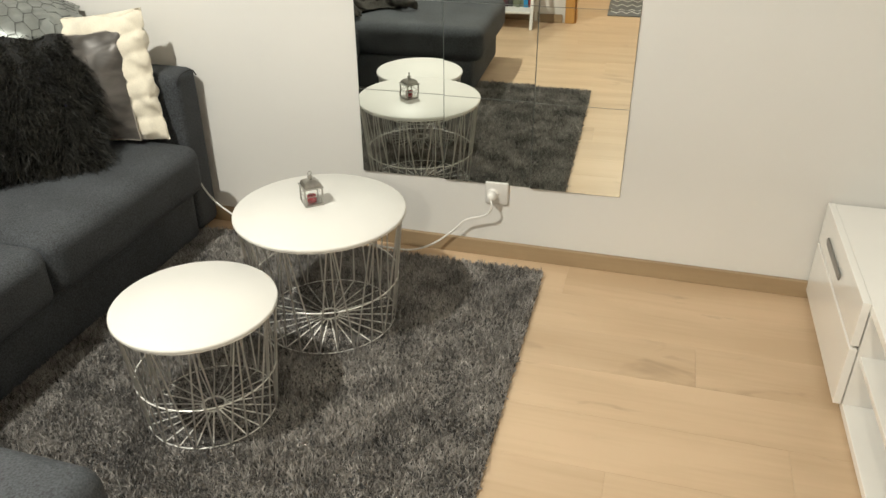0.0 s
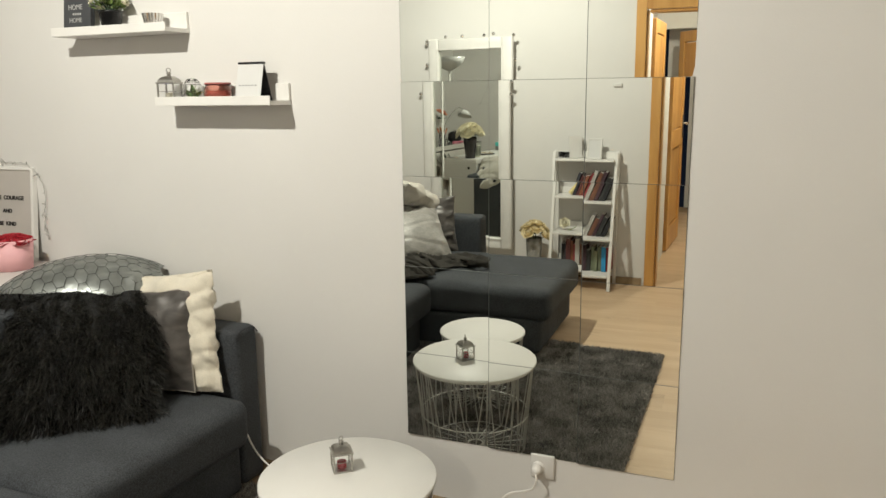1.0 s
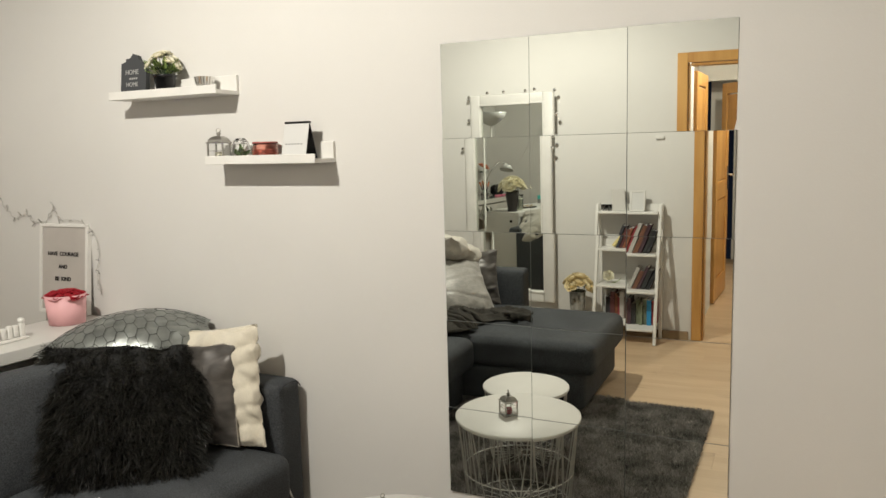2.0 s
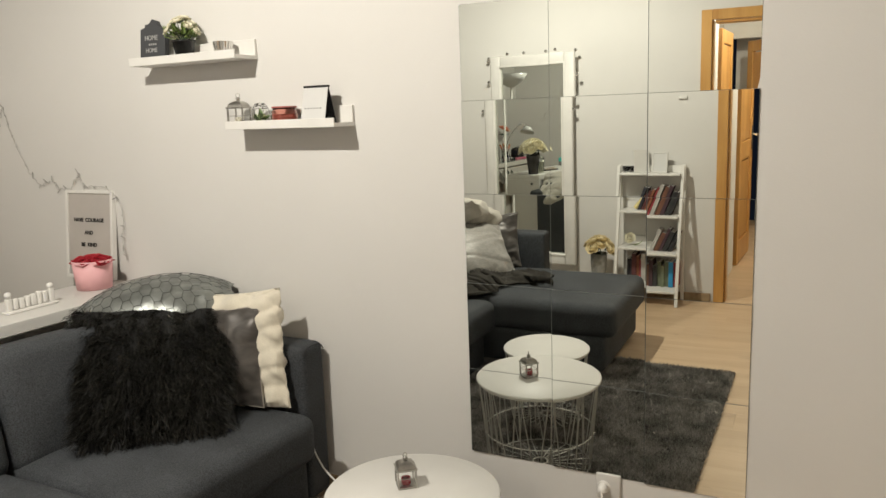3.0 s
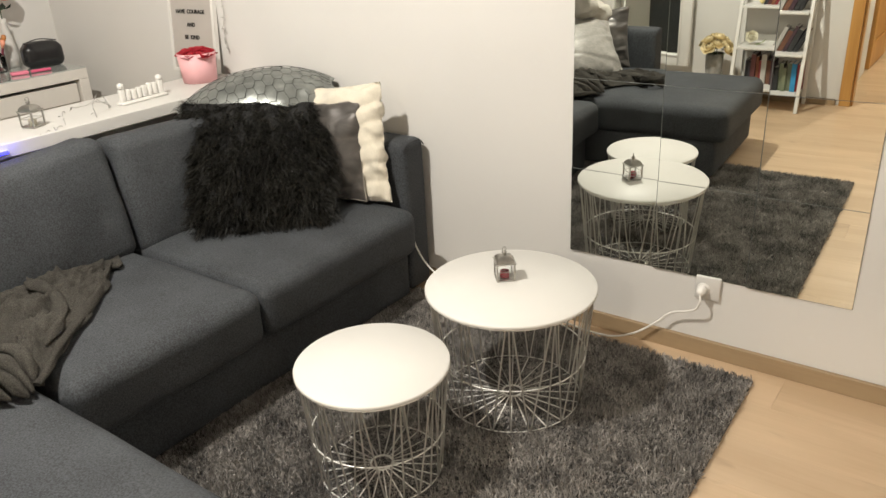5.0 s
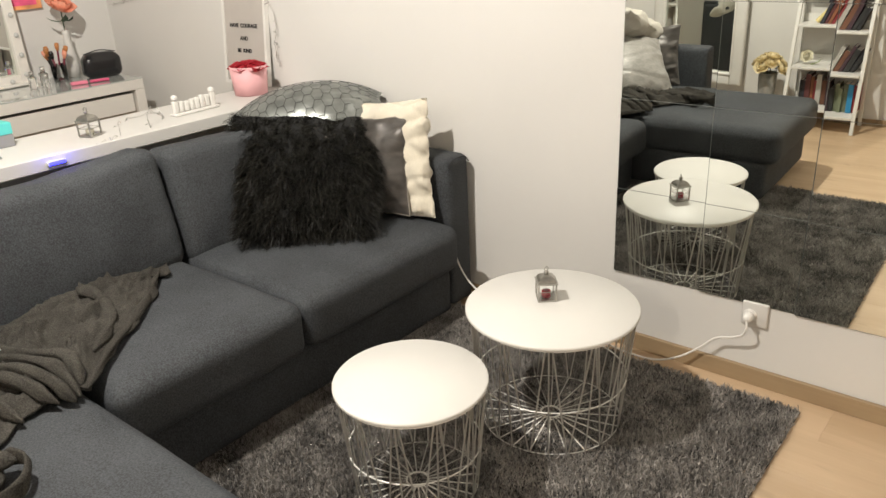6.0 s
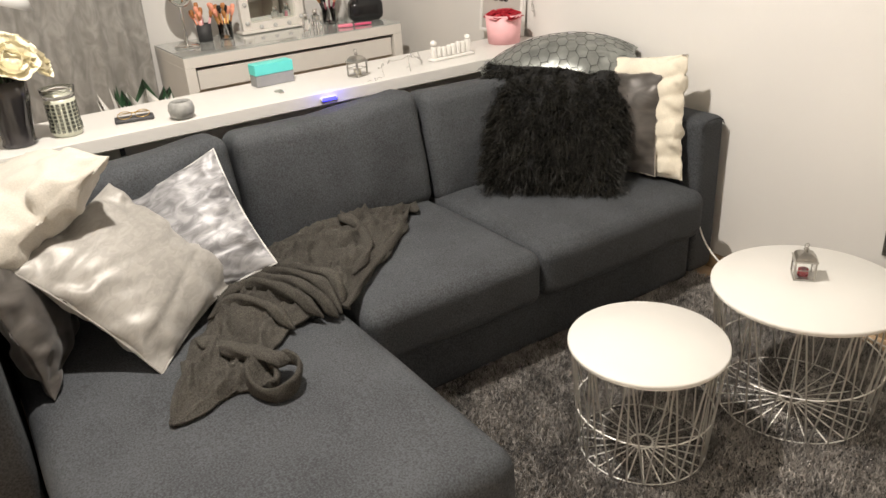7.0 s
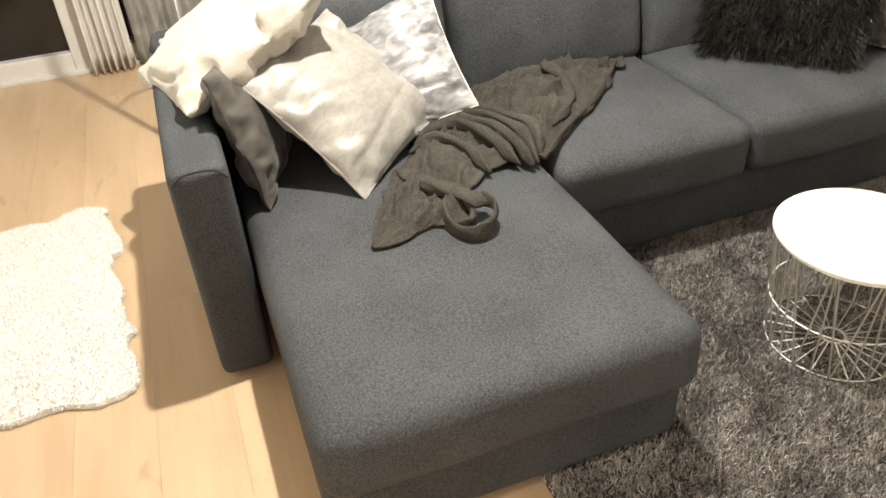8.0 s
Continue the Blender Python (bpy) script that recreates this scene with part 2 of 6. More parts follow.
M_FELT = mat("grey felt", (0.50, 0.465, 0.43), 0.95, var=0.06)
M_PAPER = mat("paper", (0.62, 0.615, 0.60), 0.8, var=0.03)
M_WAXR = mat("red wax", (0.42, 0.17, 0.13), 0.35, var=0.15, scale=40)
M_CONC = mat("grey stoneware", (0.30, 0.30, 0.285), 0.6, var=0.2, scale=40)
M_CURT = velvet_mat("grey satin curtain", (0.22, 0.214, 0.198), (0.33, 0.32, 0.30), 0.5, 0.0, 9)
M_SHEER = mat("white voile", (0.72, 0.70, 0.66), 0.9, var=0.05)
M_NIGHT = mat("night pane", (0.012, 0.011, 0.012), 0.06, var=0.05)
M_CORD = mat("white cord", (0.78, 0.76, 0.72), 0.4)
M_BLUE = mat("blue light", (0.03, 0.03, 1.0), 0.4, emit=6.0)
M_OPAL = mat("opal glass", (0.52, 0.52, 0.51), 0.25, var=0.02)
M_GLASS = glass_mat("clear glass", (1, 1, 1), 0.0)
M_BROWN = mat("brush handle", (0.42, 0.17, 0.05), 0.4, var=0.2)
M_GOLD = mat("gilt", (0.55, 0.36, 0.12), 0.3, 0.8)


# ---- mesh helpers ----
def part(name, bm, material, parent=None, label="", smooth=True, m=None):
    """Links a bmesh as one mesh object under a thing or a part."""
    me = bpy.data.meshes.new(name)
    if m is not None:
        bm.transform(m)
    bm.normal_update()
    bm.to_mesh(me)
    bm.free()
    if smooth:
        me.shade_smooth()
    me.materials.append(material)
    ob = new(name, me)
    ob.parent = parent
    return tagged(ob, label)


def thing(name, m, label, category, group="", kind=""):
    ob = new(name)
    ob.empty_display_size = 0.05
    ob.matrix_basis = m if isinstance(m, Matrix) else pose(*m)
    return tagged(ob, label, category, group, kind)


def box(x0, y0, z0, x1, y1, z1, bevel=0.0, seg=2, bm=None):
    out = bmesh.new()
    bmesh.ops.create_cube(out, size=1, matrix=Matrix.Translation(((x0 + x1) / 2, (y0 + y1) / 2, (z0 + z1) / 2))
                          @ Matrix.Diagonal((abs(x1 - x0), abs(y1 - y0), abs(z1 - z0), 1)))
    if bevel:
        bmesh.ops.bevel(out, geom=list(out.edges), offset=bevel, segments=seg, profile=0.5, affect="EDGES")
    if bm is None:
        return out
    me = bpy.data.meshes.new("joined")
    out.to_mesh(me)
    out.free()
    bm.from_mesh(me)
    bpy.data.meshes.remove(me)
    return bm


def boxes(*rows, bevel=0.0):
    bm = bmesh.new()
    for r in rows:
        box(*r, bevel=bevel, bm=bm)
    return bm


def lathe(profile, n=32, closed=True):
    """Turns (radius, height) rows round the z axis."""
    bm = bmesh.new()
    rings = []
    for r, z in profile:
        if r < 1e-6:
            rings.append([bm.verts.new((0, 0, z))])
        else:
            rings.append([bm.verts.new((r * math.cos(2 * math.pi * k / n), r * math.sin(2 * math.pi * k / n), z)) for k in range(n)])
    for a, b in zip(rings, rings[1:]):
        for k in range(n):
            q = [a[k % len(a)], a[(k + 1) % len(a)], b[(k + 1) % len(b)], b[k % len(b)]]
            q = list(dict.fromkeys(q))
            if len(q) > 2:
                bm.faces.new(q)
    bmesh.ops.recalc_face_normals(bm, faces=bm.faces)
    return bm


def tube(points, r, n=6, loop=False, bm=None):
    """A round wire along points."""
    bm = bm or bmesh.new()
    pts = [Vector(p) for p in points]
    rings = []
    up = Vector((0.123, 0.234, 0.965))
    for k, p in enumerate(pts):
        a = pts[k - 1] if k or loop else p
        b = pts[(k + 1) % len(pts)] if k < len(pts) - 1 or loop else p
        d = (b - a).normalized()
        s = d.cross(up)
        s = s.normalized() if s.length > 1e-3 else d.orthogonal().normalized()
        w = d.cross(s)
        rings.append([bm.verts.new(p + r * (math.cos(2 * math.pi * j / n) * s + math.sin(2 * math.pi * j / n) * w)) for j in range(n)])
    pairs = list(zip(rings, rings[1:])) + ([(rings[-1], rings[0])] if loop else [])
    for a, b in pairs:
        for j in range(n):
            bm.faces.new((a[j], a[(j + 1) % n], b[(j + 1) % n], b[j]))
    if not loop:
        bm.faces.new(rings[0])
        bm.faces.new(rings[-1])
    return bm


def ring(r, z, wire, n=40, m=6):
    return tube([(r * math.cos(2 * math.pi * k / n), r * math.sin(2 * math.pi * k / n), z) for k in range(n)], wire, m, True)


def curve_points(pts, n=8):
    """A smooth line through points."""
    p = [Vector(q) for q in pts]
    p = [2 * p[0] - p[1]] + p + [2 * p[-1] - p[-2]]
    out = []
    for k in range(1, len(p) - 2):
        for j in range(n):
            t = j / n
            out.append(0.5 * (2 * p[k] + (p[k + 1] - p[k - 1]) * t + (2 * p[k - 1] - 5 * p[k] + 4 * p[k + 1] - p[k + 2]) * t * t
                              + (3 * p[k] - p[k - 1] - 3 * p[k + 1] + p[k + 2]) * t ** 3))
    return out + [p[-2]]


def soft_box(sx, sy, sz, r, cuts=18, puff=0.0, wob=0.0, seed=0.0):
    """An upholstered block: rounded edges, a crowned top and slight unevenness; it sits on z = 0."""
    bm = bmesh.new()
    bmesh.ops.create_cube(bm, size=2)
    bmesh.ops.subdivide_edges(bm, edges=list(bm.edges), cuts=cuts, use_grid_fill=True)
    h = Vector((sx / 2, sy / 2, sz / 2))
    r = min(r, min(h) * 0.98)
    for v in bm.verts:
        c = Vector([math.sin(a * math.pi / 2) * b for a, b in zip(v.co, h)])
        u, w = c.x / h.x, c.y / h.y
        inner = Vector([max(-b + r, min(b - r, a)) for a, b in zip(c, h)])
        d = c - inner
        if d.length > 1e-9:
            c = inner + d.normalized() * r
        crown = puff * (1 - u * u) * (1 - w * w)
        if c.z > 0:
            c.z += crown
        n = noise.noise(Vector((c.x * 3 + seed, c.y * 3, c.z * 3))) + 0.5 * noise.noise(Vector((c.x * 9, c.y * 9 + seed, c.z * 9)))
        c += (c.normalized()) * wob * n
        v.co = c + Vector((0, 0, h.z))
    return bm


def pillow(w, h, t, seed=0, wr=0.006, pinch=0.07, n=44, power=0.55, taper=0.0, calm=0.7):
    """A scatter cushion in its own xy plane, z its face: drawn-in sides, gathers along the seams and a few long creases."""
    bm = bmesh.new()
    rows = {}
    for side in (1, -1):
        for i in range(n + 1):
            for j in range(n + 1):
                u, v = math.sin((i / n - 0.5) * math.pi), math.sin((j / n - 0.5) * math.pi)
                edge = i in (0, n) or j in (0, n)
                if edge and side == -1:
                    rows[side, i, j] = rows[1, i, j]
                    continue
                x = w / 2 * u * (1 - pinch * (1 - v * v))
                y = h / 2 * v * (1 - pinch * (1 - u * u)) * (1 - taper * abs(u) ** 3)
                f = ((1 - u * u) * (1 - v * v)) ** power
                a = noise.noise(Vector((x * 6 + seed, y * 6, side * 2 + seed)))
                c = noise.noise(Vector((x * 16, y * 16 + seed, side * 3)))
                d = noise.noise(Vector((x * 4 + 2.5 * y + seed, y * 9 - 1.5 * x, side * 5 + seed)))
                fold = max(0.0, 1 - abs(d) * 7.0) ** 1.3
                g1 = math.sin(u * 8.5 + 3.0 * a + seed) * math.exp(-4.5 * (1 - abs(v)))
                g2 = math.sin(v * 8.0 + 3.0 * c + 2 * seed) * math.exp(-4.5 * (1 - abs(u)))
                corner = (abs(u) * abs(v)) ** 3
                z = side * t / 2 * f
                if not edge:
                    z += side * wr * ((1.5 * a + 0.5 * c - 1.8 * fold * (1 - corner)) * (1 - calm * f) + 2.6 * (g1 + g2)) * min(1, f * 2.4)
                else:
                    z += wr * 0.9 * (g1 + g2) * (1 - corner)
                    x += wr * 0.6 * a
                    y += wr * 0.6 * c
                rows[side, i, j] = bm.verts.new((x, y, z))
    for side in (1, -1):
        for i in range(n):
            for j in range(n):
                q = [rows[side, i, j], rows[side, i + 1, j], rows[side, i + 1, j + 1], rows[side, i, j + 1]]
                bm.faces.new(q if side == 1 else q[::-1])
    return bm


def facing(centre, normal, up=(0, 0, 1), turn=0):
    """A pose whose z axis is normal and whose y axis leans to up."""
    z = Vector(normal).normalized()
    x = Vector(up).cross(z).normalized()
    y = z.cross(x)
    m = Matrix((x, y, z)).transposed().to_4x4()
    return Matrix.Translation(centre) @ m @ pose(0, 0, 0, 0, 0, turn)


def strands(name, roots, tips, width, material, parent, label="", bend=0.25, kind="stuff"):
    """Fibres from roots to tips (arrays n x 3) as tapered blades of three triangles."""
    n = len(roots)
    d = tips - roots
    side = np.cross(d, np.random.normal(size=(n, 3)))
    side /= np.linalg.norm(side, axis=1, keepdims=True) + 1e-9
    side *= width * np.random.uniform(0.6, 1.3, (n, 1))
    mid = roots + d * 0.55 + np.random.normal(size=(n, 3)) * np.linalg.norm(d, axis=1, keepdims=True) * bend * 0.4
    v = np.stack([roots - side, roots + side, mid - side * 0.8, mid + side * 0.8, tips], 1).reshape(-1, 3)
    k = np.arange(n)[:, None, None] * 5
    f = (k + np.array([[0, 1, 3], [0, 3, 2], [2, 3, 4]])[None]).reshape(-1)
    me = bpy.data.meshes.new(name)
    me.vertices.add(len(v))
    me.vertices.foreach_set("co", v.ravel())
    me.loops.add(len(f))
    me.loops.foreach_set("vertex_index", f)
    me.polygons.add(len(f) // 3)
    me.polygons.foreach_set("loop_start", np.arange(0, len(f), 3))
    me.polygons.foreach_set("loop_total", np.full(len(f) // 3, 3))
    me.update(calc_edges=True)
    me.validate()
    me.materials.append(material)
    ob = new(name, me)
    ob.parent = parent
    return tagged(ob, label, kind=kind)


def scatter_on(ob, count):
    """Random points and normals over a mesh object's faces, by area."""
    me = ob.data
    me.calc_loop_triangles()
    tri = np.zeros(len(me.loop_triangles) * 3, int)
    me.loop_triangles.foreach_get("vertices", tri)
    co = np.zeros(len(me.vertices) * 3)
    me.vertices.foreach_get("co", co)
    t = co.reshape(-1, 3)[tri.reshape(-1, 3)]
    nor = np.cross(t[:, 1] - t[:, 0], t[:, 2] - t[:, 0])
    area = np.linalg.norm(nor, axis=1)
    pick = np.random.choice(len(t), count, p=area / area.sum())
    a, b = np.random.uniform(size=(2, count, 1))
    flip = a + b > 1
    a, b = np.where(flip, 1 - a, a), np.where(flip, 1 - b, b)
    p = t[pick, 0] + a * (t[pick, 1] - t[pick, 0]) + b * (t[pick, 2] - t[pick, 0])
    return p, nor[pick] / (area[pick, None] + 1e-12)


def lettering(text, size, m, material, parent, name="lettering", depth=0.0008, bold=0.0):
    cu = bpy.data.curves.new(name, "FONT")
    cu.body, cu.size, cu.extrude = text, size, depth
    cu.offset = bold
    cu.align_x, cu.align_y = "CENTER", "CENTER"
    cu.materials.append(material)
    ob = new(name, cu)
    ob.matrix_basis = m
    ob.parent = parent
    return ob


# ---- the room ----
X0, X1, Y0, ZC = -3.10, 1.98, -3.46, 2.68


def structure(name, bm, material, label, smooth=False):
    ob = part(name, bm, material, None, label, smooth)
    return tagged(ob, category="wall" if "wall" in name else name.split("_")[0], kind="structure")


structure("wall_north", box(X0 - 0.15, 0.004, 0, X1 + 0.15, 0.154, ZC), M_WALL, "smooth white painted wall carrying mirror tiles and ledges")
structure("wall_east", box(X1, Y0 - 0.12, 0, X1 + 0.15, 0.004, ZC), M_WALL, "smooth white painted side wall")
structure("wall_west", boxes((X0 - 0.15, -1.46, 0, X0, 0.004, ZC), (X0 - 0.15, Y0 - 0.12, 0, X0, -3.42, ZC), (X0 - 0.15, -3.42, 2.2, X0, -1.46, ZC)),
          M_WALL, "white painted wall with a wide balcony window")
structure("wall_south", boxes((X0, Y0 - 0.12, 0, 0.47, Y0, ZC), (1.27, Y0 - 0.12, 0, X1, Y0, ZC), (0.47, Y0 - 0.12, 1.99, 1.27, Y0, ZC)),
          M_WALL, "white painted wall with a pine doorway")
structure("ceiling", box(X0 - 0.15, -7.2, ZC, X1 + 0.15, 0.154, ZC + 0.1), M_CEIL, "plain unseen ceiling, darkened to weaken bounced light")
structure("wall_hall_west", boxes((0.25, -4.68, 0, 0.42, Y0 - 0.12, ZC), (0.15, -7.05, 0, 0.29, -4.66, ZC)), M_WALL, "white hallway wall with a corner")
structure("wall_hall_east", box(1.50, -7.05, 0, 1.64, Y0 - 0.12, ZC), M_WALL, "white hallway side wall")
structure("wall_hall_end", boxes((0.15, -7.17, 0, 0.36, -7.05, ZC), (1.25, -7.17, 0, 1.64, -7.05, ZC), (0.36, -7.17, 2.03, 1.25, -7.05, ZC),
                                 (0.4, -7.6, 0, 1.35, -7.5, ZC)), M_WALL, "white wall at the hallway's end with a dark doorway")

sk = structure("baseboard", boxes((X0, -0.012, 0, X1, 0.003, 0.060), bevel=0.003), M_BASE, "oak-coloured skirting board along the wall")
structure("baseboard", boxes((X0, Y0 + 0.001, 0, 0.385, Y0 + 0.014, 0.060), (1.355, Y0 + 0.001, 0, X1, Y0 + 0.014, 0.060), bevel=0.003), M_BASE,
          "oak-coloured skirting board beside the doorway")
structure("baseboard", boxes((0.391, -4.66, 0, 0.404, Y0 - 0.14, 0.085), bevel=0.003), mat("grey skirting", (0.32, 0.30, 0.27), 0.5), "grey skirting board in the hallway")
structure("floor", box(X0 - 0.15, -7.6, -0.12, X1 + 0.15, 0.154, -0.012), M_GAP, "dark underlay showing in the plank joints")


def door_casing(name, x0, x1, y, top, w, face):
    """A pine lining with casings on the room side; face +1 looks to +y."""
    t = thing(name, (0, 0, 0), "varnished pine door frame around an open doorway", "door frame", kind="structure")
    a, b = (y, y + 0.018 * face)
    lo, hi = min(a, b), max(a, b)
    for n, r in (("casing", (x0 - w, lo, 0, x0, hi, top + w)), ("casing", (x1, lo, 0, x1 + w, hi, top + w)), ("head_casing", (x0, lo, top, x1, hi, top + w)),
                 ("lining", (x0, y - 0.12 * face, 0, x0 + 0.012, y, top)), ("lining", (x1 - 0.02, y - 0.12 * face, 0, x1, y, top)),
                 ("head_lining", (x0 + 0.02, y - 0.12 * face, top - 0.02, x1 - 0.02, y, top))):
        part(n, box(*r, bevel=0.004), M_DOOR, t, smooth=False)
    return t


door_casing("door_1", 0.475, 1.265, Y0 + 0.001, 1.95, 0.070, 1)


def panel_door(name, m, w=0.76, h=1.98, label=""):
    """A pine leaf with raised frame and two sunk panels, in its own xz plane, hinged at x = 0."""
    t = thing(name, m, label, "door", kind="structure")
    s = 0.115
    for n, r in (("stile", (0, -0.02, 0, s, 0.02, h)), ("stile", (w - s, -0.02, 0, w, 0.02, h)), ("rail", (s, -0.02, 0, w - s, 0.02, 0.2)),
                 ("rail", (s, -0.02, 0.86, w - s, 0.02, 1.02)), ("rail", (s, -0.02, h - s, w - s, 0.02, h))):
        part(n, box(*r, bevel=0.006), M_DOOR, t, smooth=False)
    for z0, z1 in ((0.2, 0.86), (1.02, h - s)):
        part("panel", box(s + 0.01, -0.012, z0 + 0.01, w - s - 0.01, 0.012, z1 - 0.01, bevel=0.008), M_DOOR, t, smooth=False)
    for sgn in (-1, 1):
        p = part("backplate", box(w - 0.075, sgn * 0.021, 0.92, w - 0.035, sgn * 0.027, 1.14, bevel=0.002), M_DARK, t)
        part("lever", tube(curve_points([(w - 0.055, sgn * 0.024, 1.06), (w - 0.055, sgn * 0.065, 1.06), (w - 0.08, sgn * 0.072, 1.06), (w - 0.17, sgn * 0.07, 1.055)], 5), 0.008, 8),
             M_CHROME, p)
    return t


panel_door("door_2", (0.425, -4.76, 0.008, 0, 0, -87), label="varnished pine panel door in the hallway")
panel_door("door_3", (0.56, -7.0, 0.008, 0, 0, 62), label="pine door standing open at the hallway's end")


# ---- oak floor, plank by plank ----
def plank_mesh(length, width):
    me = bpy.data.meshes.new("plank")
    bm = bmesh.new()
    g, c = 0.00015, 0.0004
    lo = [(0, 0), (length, 0), (length, width), (0, width)]
    top = [bm.verts.new((min(max(x, g + c), length - g - c), min(max(y, g + c), width - g - c), 0)) for x, y in lo]
    mid = [bm.verts.new((min(max(x, g), length - g), min(max(y, g), width - g), -c)) for x, y in lo]
    bot = [bm.verts.new((min(max(x, g), length - g), min(max(y, g), width - g), -0.011)) for x, y in lo]
    bm.faces.new(top)
    for a, b in ((top, mid), (mid, bot)):
        for k in range(4):
            bm.faces.new((a[k], b[k], b[(k + 1) % 4], a[(k + 1) % 4]))
    bmesh.ops.recalc_face_normals(bm, faces=bm.faces)
    bm.to_mesh(me)
    bm.free()
    me.materials.append(M_FLOOR)
    return me


def lay_planks():
    floor = bpy.data.objects["floor"]
    width, full = 0.192, 1.285
    meshes = {}
    shift = [0.0, 0.43, 0.86, 0.21, 0.64, 1.07]
    rows = int((0.004 - Y0) / width) + 1
    for k in range(rows + 18):
        y1 = 0.0 - k * width
        lo, hi = (X0, X1) if y1 - width > Y0 - 0.13 else (0.1, 1.6)
        y0 = y1 - width
        x = lo - shift[k % 6]
        while x < hi:
            a, b = max(x, lo), min(x + full, hi)
            if b - a > 0.05:
                key = round(b - a, 3)
                if key not in meshes:
                    meshes[key] = plank_mesh(b - a, width)
                ob = new("plank", meshes[key])
                ob.location = (a, y0, 0)
                ob.parent = floor
            x += full


lay_planks()


# ---- balcony window and curtains on the west wall ----
def balcony_window():
    t = thing("window_1", (X0, 0, 0), "white framed balcony window, dark at night", "window", kind="structure")
    for y0, y1 in ((-3.42, -2.84), (-2.84, -1.46)):
        f = part("window_frame", boxes((-0.07, y0, 0.0, 0.03, y0 + 0.09, 2.2), (-0.07, y1 - 0.09, 0.0, 0.03, y1, 2.2),
                                       (-0.07, y0 + 0.09, 0.0, 0.03, y1 - 0.09, 0.105), (-0.07, y0 + 0.09, 2.1, 0.03, y1 - 0.09, 2.2), bevel=0.006), M_WHITE, t, smooth=False)
        part("pane", box(-0.03, y0 + 0.085, 0.07, -0.018, y1 - 0.085, 2.105), M_NIGHT, f, smooth=False)
    part("sill", box(-0.07, -3.42, -0.001, 0.06, -1.46, 0.02, bevel=0.004), M_WHITE, t, smooth=False)


balcony_window()


def curtain(name, x, y0, y1, top, folds, depth, material, label, seed):
    """A hanging cloth with uneven folds and a hem, thick as cloth is."""
    bm = bmesh.new()
    nu, nv = folds * 10, 26
    rows = []
    for j in range(nv + 1):
        v = j / nv
        row = []
        for i in range(nu + 1):
            u = i / nu
            a = noise.noise(Vector((u * 5 + seed, v * 1.2, 0)))
            w = depth * (0.55 + 0.45 * v) * math.sin(2 * math.pi * folds * u + 2.2 * a) + depth * 0.5 * noise.noise(Vector((u * 14, v * 3 + seed, 4)))
            row.append((x + w, y0 + (y1 - y0) * u + 0.02 * a, top * (1 - v) + 0.015 + 0.008 * a))
        rows.append(row)
    front = [[bm.verts.new(p) for p in r] for r in rows]
    back = [[bm.verts.new((p[0] - 0.003, p[1], p[2])) for p in r] for r in rows]
    for j in range(nv):
        for i in range(nu):
            bm.faces.new((front[j][i], front[j + 1][i], front[j + 1][i + 1], front[j][i + 1]))
            bm.faces.new((back[j][i + 1], back[j + 1][i + 1], back[j + 1][i], back[j][i]))
    for j in range(nv):
        bm.faces.new((front[j][0], back[j][0], back[j + 1][0], front[j + 1][0]))
        bm.faces.new((front[j][nu], front[j + 1][nu], back[j + 1][nu], back[j][nu]))
    for i in range(nu):
        bm.faces.new((front[0][i], front[0][i + 1], back[0][i + 1], back[0][i]))
        bm.faces.new((front[nv][i], back[nv][i], back[nv][i + 1], front[nv][i + 1]))
    return tagged(part(name, bm, material, None, label), category="curtain")


curtain("curtain", X0 + 0.10, -2.05, -1.38, 2.28, 5, 0.022, M_CURT, "grey satin curtain with soft folds hanging beside the desk", 1.0)
curtain("curtain", X0 + 0.10, -2.62, -2.18, 2.28, 5, 0.03, M_CURT, "bunched grey satin curtain beside a dark window gap", 4.0)
curtain("curtain", X0 + 0.12, -2.84, -2.64, 2.28, 6, 0.03, M_SHEER, "bunched white voile curtain trailing at the window", 7.0)
tagged(part("curtain_rail", tube([(X0 + 0.1, -3.42, 2.3), (X0 + 0.1, -1.3, 2.3)], 0.012, 10), M_WHITE, None, "slim white curtain rail above the window"), category="curtain rail")


# ---- mirror tiles: five rows of three, each glued a little out of true ----
TILE, MZ = 0.30, 0.278
# tilt about the upright and about the level axis, in degrees, by row from the top
TILTS = [[(1.3, 0.5), (1.3, 0.52), (2.3, 0.5)], [(1.7, 0.5), (1.45, 0.52), (1.3, 0.5)], [(1.3, 0.58), (1.32, 0.55), (1.32, 0.27)],
         [(1.25, 0.5), (1.3, 0.5), (1.3, 0.42)], [(1.3, 0.45), (1.3, 0.5), (1.28, 0.5)]]


